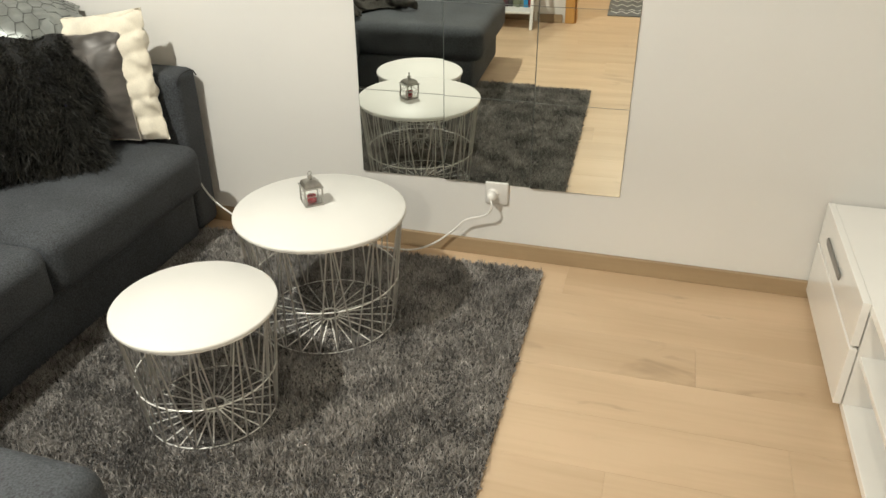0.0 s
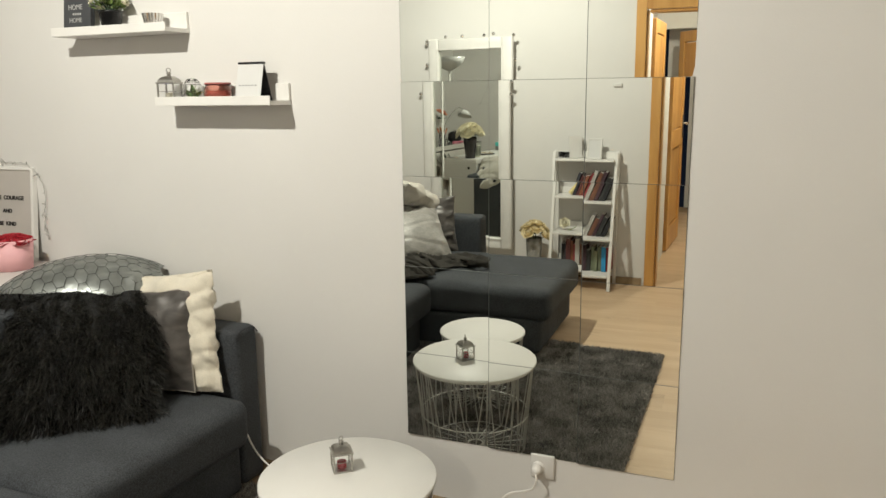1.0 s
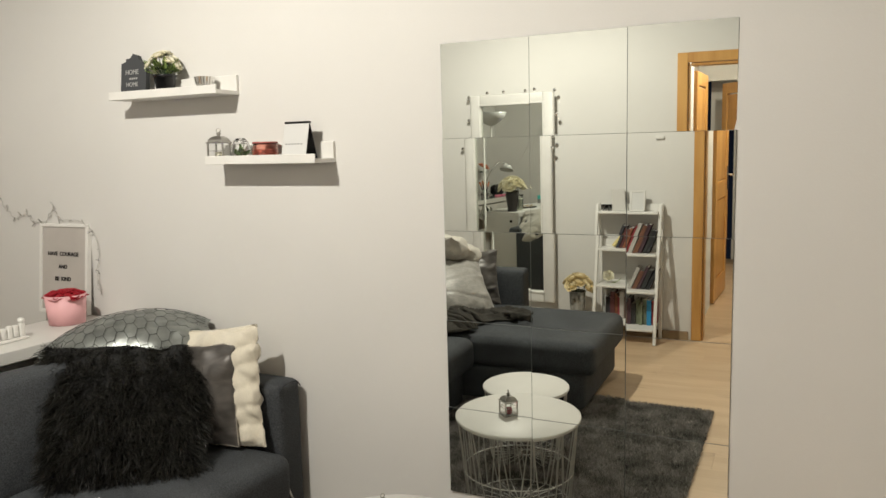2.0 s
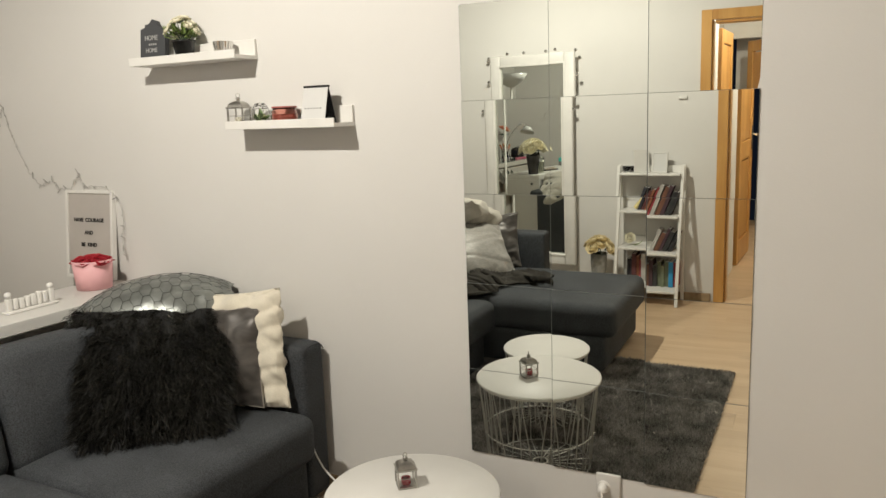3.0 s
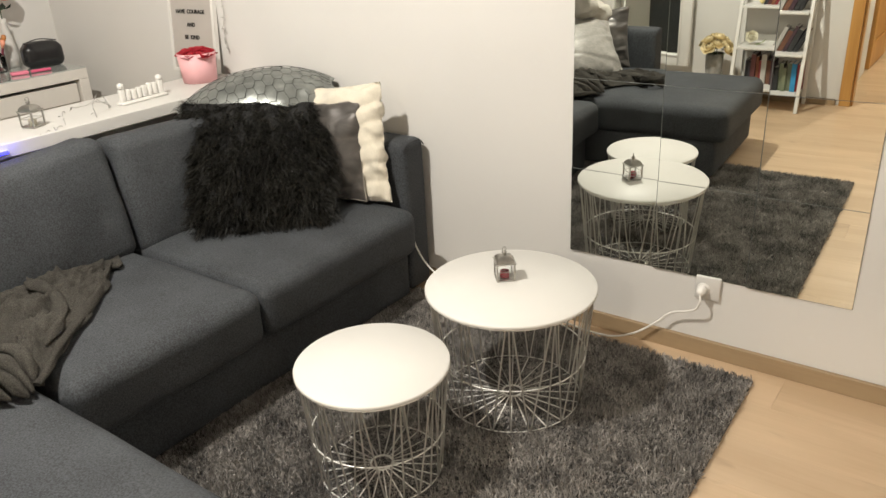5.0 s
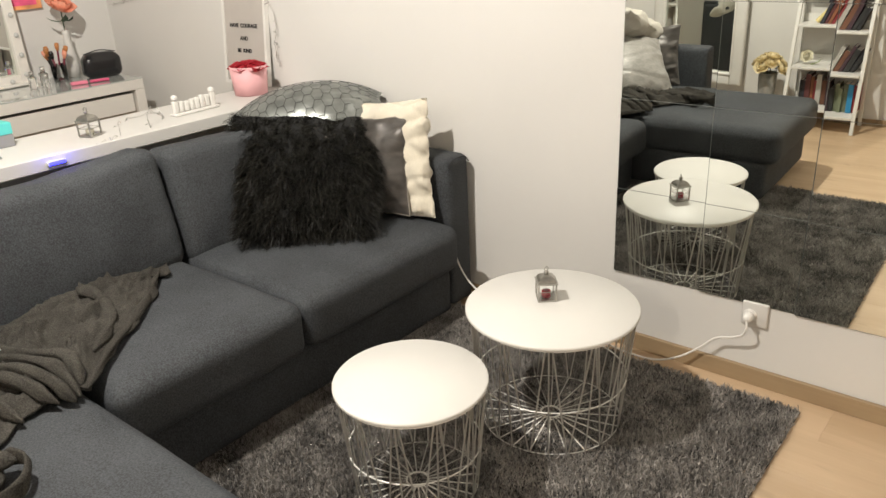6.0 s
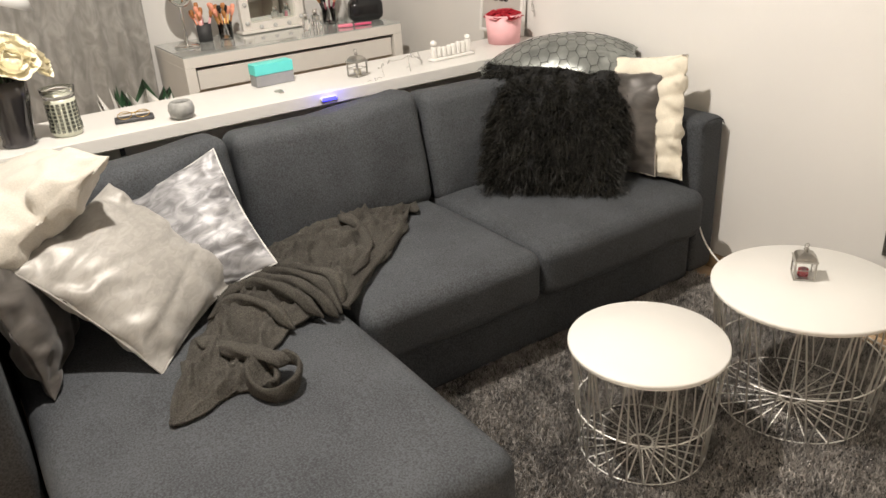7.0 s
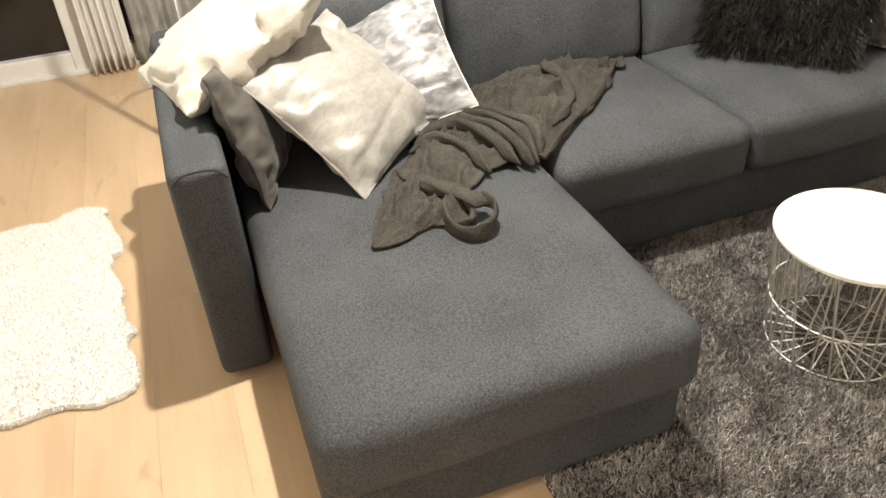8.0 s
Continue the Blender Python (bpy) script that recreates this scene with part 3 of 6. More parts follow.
def mirror_tiles():
    bm = bmesh.new()
    hx, hz = TILE / 2 - 0.0008, TILE / 2 - 0.0002
    for sx, sz, y in ((hx, hz, 0.004), (hx, hz, 0.0012), (hx - 0.0012, hz - 0.0004, 0.0)):
        for x, z in ((-sx, -sz), (sx, -sz), (sx, sz), (-sx, sz)):
            bm.verts.new((x, y, z))
    bm.verts.ensure_lookup_table()
    v = bm.verts
    for k in range(2):
        for j in range(4):
            f = bm.faces.new((v[4 * k + j], v[4 * k + (j + 1) % 4], v[4 * k + 4 + (j + 1) % 4], v[4 * k + 4 + j]))
            f.material_index = 1
    bm.faces.new((v[8], v[9], v[10], v[11])).material_index = 0
    bm.faces.new((v[3], v[2], v[1], v[0])).material_index = 1
    bmesh.ops.recalc_face_normals(bm, faces=bm.faces)
    me = bpy.data.meshes.new("mirror_tile")
    bm.to_mesh(me)
    bm.free()
    me.materials.append(M_MIRROR)
    me.materials.append(M_MEDGE)
    for r in range(5):
        for c in range(3):
            ob = new("mirror_tile", me)
            a, b = TILTS[r][c]
            ob.matrix_basis = pose(TILE * (c + 0.5), -0.003, MZ + TILE * (4.5 - r), b, 0, a)
            tagged(ob, "square frameless mirror tile glued to the white wall", "mirror", "wall of mirror tiles")


mirror_tiles()


# ---- socket and white cable ----
def socket():
    t = thing("wall_socket", (0.487, 0.003, 0.246), "white wall socket below the mirror tiles", "socket")
    part("plate", box(-0.04, -0.010, -0.04, 0.04, 0.0, 0.04, bevel=0.004), M_WHITE, t)
    part("well", lathe([(0.0, 0.0), (0.0215, 0.0), (0.0215, 0.001), (0.0, 0.001)], 24), M_CORD, t, m=pose(-0.013, -0.0102, -0.004, 90))
    p = thing("plug", (0.473, -0.0115, 0.240), "white plug in the wall socket with its cable", "plug")
    part("plug_body", lathe([(0.0, 0.028), (0.009, 0.028), (0.0125, 0.022), (0.0165, 0.008), (0.0165, 0.0), (0.0, 0.0)], 20), M_CORD, p, m=pose(0, 0, 0, 90))
    path = curve_points([(0.474, -0.036, 0.236), (0.478, -0.044, 0.212), (0.466, -0.038, 0.182), (0.437, -0.032, 0.163), (0.382, -0.030, 0.141), (0.335, -0.032, 0.092),
                         (0.268, -0.042, 0.038), (0.195, -0.06, 0.012), (0.11, -0.085, 0.022), (0.0, -0.10, 0.04), (-0.2, -0.13, 0.05), (-0.36, -0.155, 0.072),
                         (-0.43, -0.152, 0.096), (-0.478, -0.150, 0.118), (-0.54, -0.148, 0.163), (-0.583, -0.145, 0.225), (-0.598, -0.142, 0.285), (-0.615, -0.138, 0.34)], 6)
    part("cable", tube([Vector(q) - Vector((0.473, -0.0115, 0.240)) for q in path], 0.0035, 8), M_CORD, p)


socket()


# ---- sofa with chaise ----
def sofa():
    base = Vector((-0.6, -1.26, 0.0))
    t = thing("corner_sofa", (*base, 0, 0, 0), "charcoal grey fabric corner sofa with a chaise longue", "sofa")

    def add(name, bm, x, y, z, rx=0, ry=0, rz=0, label=""):
        return part(name, bm, M_SOFA, t, label, m=Matrix.Translation(-base) @ pose(x, y, z, rx, ry, rz))

    # plinths
    add("base", soft_box(0.80, 1.38, 0.215, 0.02, 10), -1.003, -0.85, 0.012)
    add("chaise_base", soft_box(1.40, 0.79, 0.19, 0.025, 12, wob=0.002), -0.62, -1.965, 0.035)
    add("back_frame", soft_box(0.13, 2.46, 0.60, 0.03, 14), -1.375, -1.265, 0.05)
    # arms
    add("armrest", soft_box(0.82, 0.130, 0.597, 0.026, 16, wob=0.002, seed=1), -1.015, -0.088, 0.02)
    add("armrest", soft_box(0.90, 0.134, 0.597, 0.026, 16, wob=0.002, seed=2), -0.975, -2.442, 0.02)
    # seats
    add("seat_cushion", soft_box(0.735, 0.757, 0.180, 0.05, 24, 0.018, 0.006, 3), -0.897, -0.554, 0.212)
    add("seat_cushion", soft_box(0.755, 0.62, 0.180, 0.05, 24, 0.018, 0.006, 5), -0.905, -1.245, 0.212)
    add("chaise_cushion", soft_box(1.42, 0.80, 0.18, 0.055, 26, 0.014, 0.004, 8), -0.575, -1.965, 0.215)
    # back cushions lean on the frame
    for y0, y1, sd, rx, dz in ((-0.16, -0.925, 1, 0.5, 0), (-0.93, -1.605, 6, 2.0, 0.004), (-1.61, -2.37, 9, 3.2, -0.018)):
        bm = soft_box(0.19, abs(y1 - y0), 0.42, 0.05, 26, 0.0, 0.010, sd)
        for v in bm.verts:
            u, w = 2 * v.co.y / abs(y1 - y0), v.co.z / 0.42
            v.co.x += 0.022 * (1 - u * u) * math.sin(math.pi * min(1, max(0, w))) * (1 if v.co.x > 0 else 0)
            v.co.z -= 0.012 * (1 - u * u) * max(0, w - 0.6) / 0.4
            crease = max(0.0, 1 - abs(noise.noise(Vector((v.co.y * 5 + sd, v.co.z * 7, 3)))) * 9)
            v.co.x -= 0.004 * crease * (1 if v.co.x > 0 else 0)
        add("back_cushion", bm, -1.205, (y0 + y1) / 2, 0.345 + dz, rx, -9, 0)
    # seams
    for pts in (([(-0.527, -2.502, 0.585), (-0.524, -2.47, 0.611), (-0.524, -2.41, 0.611), (-0.527, -2.38, 0.585)]),
                ([(-0.607, -0.150, 0.585), (-0.604, -0.120, 0.611), (-0.604, -0.055, 0.611), (-0.607, -0.026, 0.585)])):
        part("seam", tube([Vector(p) - base for p in curve_points(pts, 5)], 0.0022, 6), M_SOFAIN, t)
    for x, y in ((-0.70, -0.09), (-0.70, -1.4), (-1.35, -0.09), (-1.35, -2.43), (-0.68, -2.43), (-0.06, -1.68), (-0.06, -2.25)):
        part("foot", lathe([(0, 0), (0.025, 0), (0.025, 0.045), (0, 0.045)], 16), M_DARK, t, m=Matrix.Translation(Vector((x, y, 0.0)) - base))


sofa()


# ---- scatter cushions ----
def cushion(name, size, m, material, label, wr=0.005, thick=0.13, seed=0, pinch=0.07, power=0.55, piping=None, taper=0.0):
    t = thing(name, m, label, "cushion")
    w, h = size
    c = part("cover", pillow(w, h, thick, seed, wr, pinch, 60, power, taper), material, t)
    if piping:
        pts = []
        n = 24
        for a, b, cc, d in ((-1, -1, 1, -1), (1, -1, 1, 1), (1, 1, -1, 1), (-1, 1, -1, -1)):
            for k in range(n):
                u, v = a + (cc - a) * k / n, b + (d - b) * k / n
                pts.append((w / 2 * u * (1 - pinch * (1 - v * v)), h / 2 * v * (1 - pinch * (1 - u * u)), 0))
        part("piping", tube(pts, 0.0028, 6, True), piping, t)
    return t, c


def black_fur_cushion():
    t, c = cushion("fur_cushion", (0.51, 0.52), pose(-0.985, -0.492, 0.592, 41.9, 3.8, 44.9), M_FURBASE, "fluffy long-haired black faux fur cushion leaning on others", 0.004, 0.17, 3, 0.03)
    for v in c.data.vertices:
        v.co.x *= 1 + 0.42 * v.co.y
    p, n = scatter_on(c, 34000)
    keep = n[:, 2] > -0.25
    p, n = p[keep], n[keep]
    clump = np.array([[noise.noise(Vector((*q[:2] * 26, 1.0))), noise.noise(Vector((*q[:2] * 26, 9.0))), noise.noise(Vector((*q[:2] * 34, 5.0)))] for q in p])
    top = np.clip((p[:, 1] - 0.15) / 0.10, 0, 1)[:, None]
    hem = np.clip((-p[:, 1] - 0.14) / 0.10, 0, 1)[:, None]
    out = np.sign(p[:, :1]) * np.clip(np.abs(p[:, :1]) - 0.15, 0, 1) * 4
    d = n * np.array([0.45, 0.25, 0.40]) + np.array([0.0, -0.95, 0.0]) * (1 - 0.3 * top) + np.concatenate([out * (0.5 + hem), 0 * out, 0 * out], 1) * 0.8 + clump * np.array([1.2, 0.45, 0.7]) + np.random.normal(size=p.shape) * 0.10
    d /= np.linalg.norm(d, axis=1, keepdims=True)
    strands("fur", p - n * 0.003, p + d * np.random.uniform(0.035, 0.078, (len(p), 1)) * (1 - 0.35 * top), 0.0011, M_FUR, t, "long black hair", 0.35)


black_fur_cushion()


def fleece_cushion(name, size, m, thick, seed, wr, label, rolls=0, cover=M_CREAM):
    """Soft fleece: rounded folds; rolls are soft bands across the cover."""
    t = thing(name, m, label, "cushion")
    bm = pillow(size[0], size[1], thick, seed, wr, 0.05, 70, 0.40)
    for v in bm.verts:
        fuzz = noise.noise(v.co * 90) + 0.6 * noise.noise(v.co * 190)
        band = abs(math.sin(v.co.y * rolls * math.pi / size[1] + 2.0 * noise.noise(v.co * 5))) ** 0.45 if rolls else 1.0
        v.co += Vector((0.008 * (band - 1) * (1 if v.co.x > 0 else -1), 0, 0.010 * (band - 1) * (1 if v.co.z > 0 else -1))) + v.co.normalized() * 0.0024 * fuzz
    part("cover", bm, cover, t)


def honeycomb_cushion():
    """Silver cloth under a net of dark hexagon lines."""
    m = mat("silver foil cloth", (0.27, 0.285, 0.27), 0.36, 0.65, var=0.25, scale=14, bump=0.9, bscale=28)
    net = mat("dark net thread", (0.045, 0.047, 0.047), 0.6)
    w, h, th, pinch, taper = 0.63, 0.40, 0.215, 0.05, 0.72
    t, c = cushion("foil_cushion", (w, h), pose(-1.212, -0.283, 0.750, 12.0, -7.0, 46), m,
                   "silver foil cushion with a dark hexagon net", 0.006, th, 12, pinch, 0.8, None, taper)
    bm = bmesh.new()
    s = 0.030

    def lift(x, y):
        u, v = 2 * x / w, 2 * y / h
        f = max(0.0, (1 - u * u) * (1 - v * v)) ** 0.8
        return (x * (1 - pinch * (1 - v * v)), y * (1 - pinch * (1 - u * u)) * (1 - taper * abs(u) ** 3), th / 2 * f + 0.005)

    for a in range(-12, 13):
        for b in range(-8, 9):
            cx, cy = s * 1.5 * a, s * math.sqrt(3) * (b + 0.5 * (a % 2))
            pts = [(0.82 * (cx + s * math.cos(math.radians(60 * k))), 1.25 * (cy + s * math.sin(math.radians(60 * k)))) for k in range(4)]
            for p, q in zip(pts, pts[1:]):
                if max(abs(p[0]), abs(q[0])) < w / 2 * 0.99 and max(abs(p[1]), abs(q[1])) < h / 2 * 0.99:
                    tube([lift(p[0] + (q[0] - p[0]) * k / 3, p[1] + (q[1] - p[1]) * k / 3) for k in range(4)], 0.0010, 4, bm=bm)
    part("net", bm, net, t, "dark hexagon net")


honeycomb_cushion()
cushion("velvet_cushion", (0.34, 0.37), facing((-0.890, -0.262, 0.585), (0.16, -1.0, 0.2), turn=5), M_TAUPE, "taupe velvet cushion with a pale seam standing by the armrest", 0.003, 0.11, 5,
        piping=mat("pale seam", (0.3, 0.27, 0.23), 0.6))
fleece_cushion("fleece_cushion", (0.40, 0.44), facing((-0.855, -0.205, 0.60), (0.12, -1.0, 0.16), turn=7), 0.13, 8, 0.007, "cream fleece cushion standing against the armrest", 6)

cushion("velvet_cushion", (0.42, 0.36), facing((-0.875, -2.280, 0.562), (0.26, 0.93, 0.26), turn=-4), M_TAUPE, "dark taupe velvet cushion leaning on the armrest", 0.007, 0.13, 15)
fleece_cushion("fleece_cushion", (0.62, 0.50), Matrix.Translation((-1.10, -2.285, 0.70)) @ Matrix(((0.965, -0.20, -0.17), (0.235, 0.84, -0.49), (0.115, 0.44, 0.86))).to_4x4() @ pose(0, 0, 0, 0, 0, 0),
               0.19, 21, 0.009, "large cream fleece cushion slumped over the armrest", 0, M_CREAM_DARK)
cushion("velvet_cushion", (0.435, 0.43), pose(-0.855, -2.035, 0.565, 41.5, -5.0, 134.2), M_GREYV, "light grey velvet cushion with creases lying aslant on the chaise", 0.008, 0.165, 25, piping=M_GREYV)
cushion("crushed_velvet_cushion", (0.40, 0.40), pose(-1.02, -1.862, 0.545, 47.4, -21.9, 74.2), M_CRUSH, "crushed silver velvet cushion with white piping against the backrest", 0.009, 0.13, 31,
        piping=M_PIPE)


# ---- throw blanket ----
def throw():
    """One long crumpled cloth: a wide lobe on the seat, tight folds across the gap, a fan with a hanging corner, a looped end."""
    t = thing("throw_blanket", (-0.7, -1.7, 0.41), "crumpled dark grey-brown knitted throw spread over the sofa seats", "blanket")
    away = Matrix.Translation((0.7, 1.7, -0.41))
    bm = bmesh.new()
    # left edge, right edge, fold height at each station along the cloth
    stations = [((-1.126, -1.128), (-1.077, -1.043), 0.03), ((-1.143, -1.318), (-0.85, -1.26), 0.034), ((-1.10, -1.542), (-0.725, -1.441), 0.036),
                ((-0.995, -1.677), (-0.575, -1.585), 0.030), ((-0.86, -1.838), (-0.605, -1.665), 0.026), ((-0.727, -1.932), (-0.56, -1.776), 0.028),
                ((-0.575, -2.03), (-0.425, -1.838), 0.030), ((-0.477, -2.085), (-0.384, -1.935), 0.022), ((-0.368, -2.113), (-0.361, -2.105), 0.004)]
    left = curve_points([(*s[0], s[2]) for s in stations], 14)
    right = curve_points([(*s[1], 0) for s in stations], 14)
    nv = 84
    up, dn = [], []
    for k, (a, b) in enumerate(zip(left, right)):
        s = k / (len(left) - 1)
        amp = a[2]
        neck = math.exp(-((s - 0.47) / 0.13) ** 2)
        row = []
        for j in range(nv + 1):
            v = j / nv
            x, y = a[0] + (b[0] - a[0]) * v, a[1] + (b[1] - a[1]) * v
            n1 = noise.noise(Vector((x * 5, y * 5, 1)))
            n2 = noise.noise(Vector((x * 12, y * 12, 4)))
            rope = 2 * math.pi * (10.0 * s + 0.9 * v) + 2.4 * n1 + 0.8 * n2
            ph = 2 * math.pi * 2.2 * v + 3.0 * n1 + 5 * s
            n3 = noise.noise(Vector((x * 26 + 6 * n1, y * 26, 7)))
            crease = max(0.0, 1 - abs(noise.noise(Vector((x * 9 + 2 * n2, y * 9, 11)))) * 6) + 0.5 * max(0.0, 1 - abs(n3) * 5)
            rim = math.exp(-9 * min(v, 1 - v)) + math.exp(-14 * s)
            x += 0.030 * rim * n2 + 0.004 * rim * n3
            y += 0.030 * rim * n1 + 0.004 * rim * n3
            fold = neck * (0.75 + 0.9 * n1) * (0.5 + 0.5 * math.sin(rope)) ** 1.7 + (1 - neck) * 0.55 * (0.5 + 0.5 * math.sin(ph)) ** 2.2 + 0.42 * crease
            edge = min(1.0, 0.12 + 5 * min(v, 1 - v), 0.15 + 9 * min(s, 1 - s))
            z = 0.412 + amp * edge * (1.55 * fold + 0.4 * n1 + 0.25) + 0.012 * n2 * edge + 0.018 * neck * math.sin(math.pi * v)
            lean = 0.016 * (1 - neck) * math.cos(ph) * amp / 0.06 + 0.012 * neck * math.cos(rope)
            row.append(Vector((x - lean * 0.6 + 0.012 * n2 * (1 - edge), y + lean + 0.014 * n1, max(z, 0.411))))
        up.append([bm.verts.new(p + Vector((0, 0, 0.006))) for p in row])
        dn.append([bm.verts.new(p) for p in row])
    m = len(up) - 1
    for k in range(m):
        for j in range(nv):
            bm.faces.new((up[k][j], up[k][j + 1], up[k + 1][j + 1], up[k + 1][j]))
            bm.faces.new((dn[k + 1][j], dn[k + 1][j + 1], dn[k][j + 1], dn[k][j]))
        bm.faces.new((up[k][0], up[k + 1][0], dn[k + 1][0], dn[k][0]))
        bm.faces.new((up[k][nv], dn[k][nv], dn[k + 1][nv], up[k + 1][nv]))
    for j in range(nv):
        bm.faces.new((up[0][j], dn[0][j], dn[0][j + 1], up[0][j + 1]))
        bm.faces.new((up[m][j], up[m][j + 1], dn[m][j + 1], dn[m][j]))
    part("cloth", bm, M_THROW, t, m=away)
    # rolled folds lying on the cloth, and the looped end

    def roll(pts, wide, high, seed):
        bm = bmesh.new()
        line = [Vector(p) for p in curve_points(pts, 12)]
        rings = []
        for k, p in enumerate(line):
            d = line[min(k + 1, len(line) - 1)] - line[max(k - 1, 0)]
            s = d.cross(Vector((0, 0, 1))).normalized()
            g = 0.85 + 0.45 * noise.noise(p * 13 + Vector((seed, 0, 0)))
            e = min(1.0, 0.2 + 0.16 * min(k, len(line) - 1 - k))
            rings.append([bm.verts.new(p + s * (wide * g * e * math.cos(w) * (1 + 0.25 * math.sin(3 * w + 0.3 * k))) + Vector((0, 0, high * g * e * math.sin(w)))) for w in [2 * math.pi * q / 14 for q in range(14)]])
        for a, b in zip(rings, rings[1:]):
            for q in range(14):
                bm.faces.new((a[q], a[(q + 1) % 14], b[(q + 1) % 14], b[q]))
        bm.faces.new(rings[0][::-1])
        bm.faces.new(rings[-1])
        part("fold", bm, M_THROW, t, m=away)

    roll([(-0.95, -1.69, 0.44), (-0.775, -1.622, 0.462), (-0.68, -1.568, 0.462), (-0.59, -1.59, 0.425)], 0.020, 0.024, 1)
    roll([(-0.90, -1.735, 0.445), (-0.79, -1.675, 0.47), (-0.66, -1.615, 0.465), (-0.555, -1.612, 0.42)], 0.016, 0.022, 2)
    roll([(-0.85, -1.765, 0.445), (-0.73, -1.695, 0.475), (-0.62, -1.648, 0.46), (-0.545, -1.628, 0.42)], 0.018, 0.024, 3)
    roll([(-0.80, -1.84, 0.445), (-0.765, -1.765, 0.475), (-0.66, -1.70, 0.465), (-0.56, -1.66, 0.425)], 0.017, 0.024, 4)
    roll([(-0.72, -1.91, 0.44), (-0.715, -1.835, 0.468), (-0.64, -1.775, 0.462), (-0.555, -1.745, 0.425)], 0.017, 0.022, 5)
    roll([(-1.05, -1.09, 0.43), (-0.86, -1.265, 0.428), (-0.70, -1.455, 0.426), (-0.565, -1.59, 0.425)], 0.014, 0.014, 6)
    roll([(-1.10, -1.338, 0.448), (-0.985, -1.33, 0.452), (-0.82, -1.385, 0.448), (-0.70, -1.50, 0.44)], 0.022, 0.014, 7)
    roll([(-0.655, -1.965, 0.435), (-0.53, -1.915, 0.447), (-0.43, -1.86, 0.453), (-0.385, -1.825, 0.450)], 0.026, 0.018, 8)
    roll([(-0.43, -1.84, 0.45), (-0.37, -1.815, 0.452), (-0.318, -1.845, 0.438), (-0.312, -1.895, 0.428), (-0.365, -1.925, 0.426), (-0.435, -1.915, 0.428), (-0.47, -1.885, 0.43)], 0.009, 0.024, 9)
    roll([(-0.46, -1.87, 0.432), (-0.405, -1.86, 0.43), (-0.365, -1.875, 0.424), (-0.375, -1.90, 0.42)], 0.008, 0.016, 10)


throw()


# ---- rugs ----
def shag_rug():
    t = thing("shag_rug", (0.676, -0.085, 0.0, 0, 0, 0.8), "thick charcoal grey shaggy rug on the oak floor", "rug")
    w, l = 1.42, 1.80
    part("backing", box(-w, -l, 0.001, 0.0, 0.0, 0.008, bevel=0.002), M_RUGBASE, t)
    n = 190000
    x, y = -np.random.uniform(0, 1, n) * w, -np.random.uniform(0, 1, n) * l
    root = np.stack([x, y, np.full(n, 0.006)], 1)
    lean = np.array([[noise.noise(Vector((a * 48, b * 48, 0))), noise.noise(Vector((a * 48, b * 48, 7)))] for a, b in zip(x, y)])
    broad = np.array([noise.noise(Vector((a * 9, b * 9, 3))) for a, b in zip(x, y)])
    tip = root + np.concatenate([lean * 0.015 + np.random.normal(size=(n, 2)) * 0.006, (0.017 + 0.010 * broad + np.random.uniform(-0.004, 0.006, n))[:, None]], 1)
    tip[:, 2] = np.maximum(tip[:, 2], 0.010)
    # pile pressed flat under the two tables
    for cx, cy, cr in ((-0.605, -0.44, 0.215), (-0.732, -0.92, 0.175)):
        under = (x - cx) ** 2 + (y - cy) ** 2 < cr ** 2
        tip[under, 2] = 0.006 + 0.45 * (tip[under, 2] - 0.006)
    strands("pile", root, tip, 0.0016, M_RUG, t, "shaggy grey pile", 0.4)


shag_rug()


def fleece_rug():
    t = thing("fleece_rug", (-0.595, -2.735, 0.0), "white fluffy fleece rug with a ragged edge", "rug")
    bm = bmesh.new()
    outline = []
    for k in range(90):
        a = k / 90 * 4
        s, f = int(a), a - int(a)
        x, y = [(-0.98 * f, 0), (-0.98, -0.62 * f), (-0.98 + 0.98 * f, -0.62), (0, -0.62 + 0.62 * f)][s]
        j = 0.06 * noise.noise(Vector((x * 6, y * 6, 2))) + 0.022 * noise.noise(Vector((x * 21, y * 21, 4)))
        outline.append((x + j, y + j - 0.06 * (-x) * 0.9))
    lo = [bm.verts.new((*p, 0.001)) for p in outline]
    hi = [bm.verts.new((*p, 0.02)) for p in outline]
    bm.faces.new(hi)
    bm.faces.new(lo[::-1])
    for k in range(90):
        bm.faces.new((lo[k], lo[(k + 1) % 90], hi[(k + 1) % 90], hi[k]))
    bmesh.ops.triangulate(bm, faces=bm.faces[:1])
    c = part("hide", bm, mat("white hide", (0.80, 0.78, 0.745), 0.9, var=0.03), t, smooth=False)
    p, n = scatter_on(c, 110000)
    d = n * 0.9 + np.random.normal(size=p.shape) * 0.28 + np.array([0, 0, 0.15])
    p[:, 2] = np.maximum(p[:, 2], 0.004)
    tip = p + d * 0.007
    tip[:, 2] = np.maximum(tip[:, 2], 0.003)
    strands("fleece", p, tip, 0.0010, M_WRUG, t, "white fleece", 0.4)


fleece_rug()


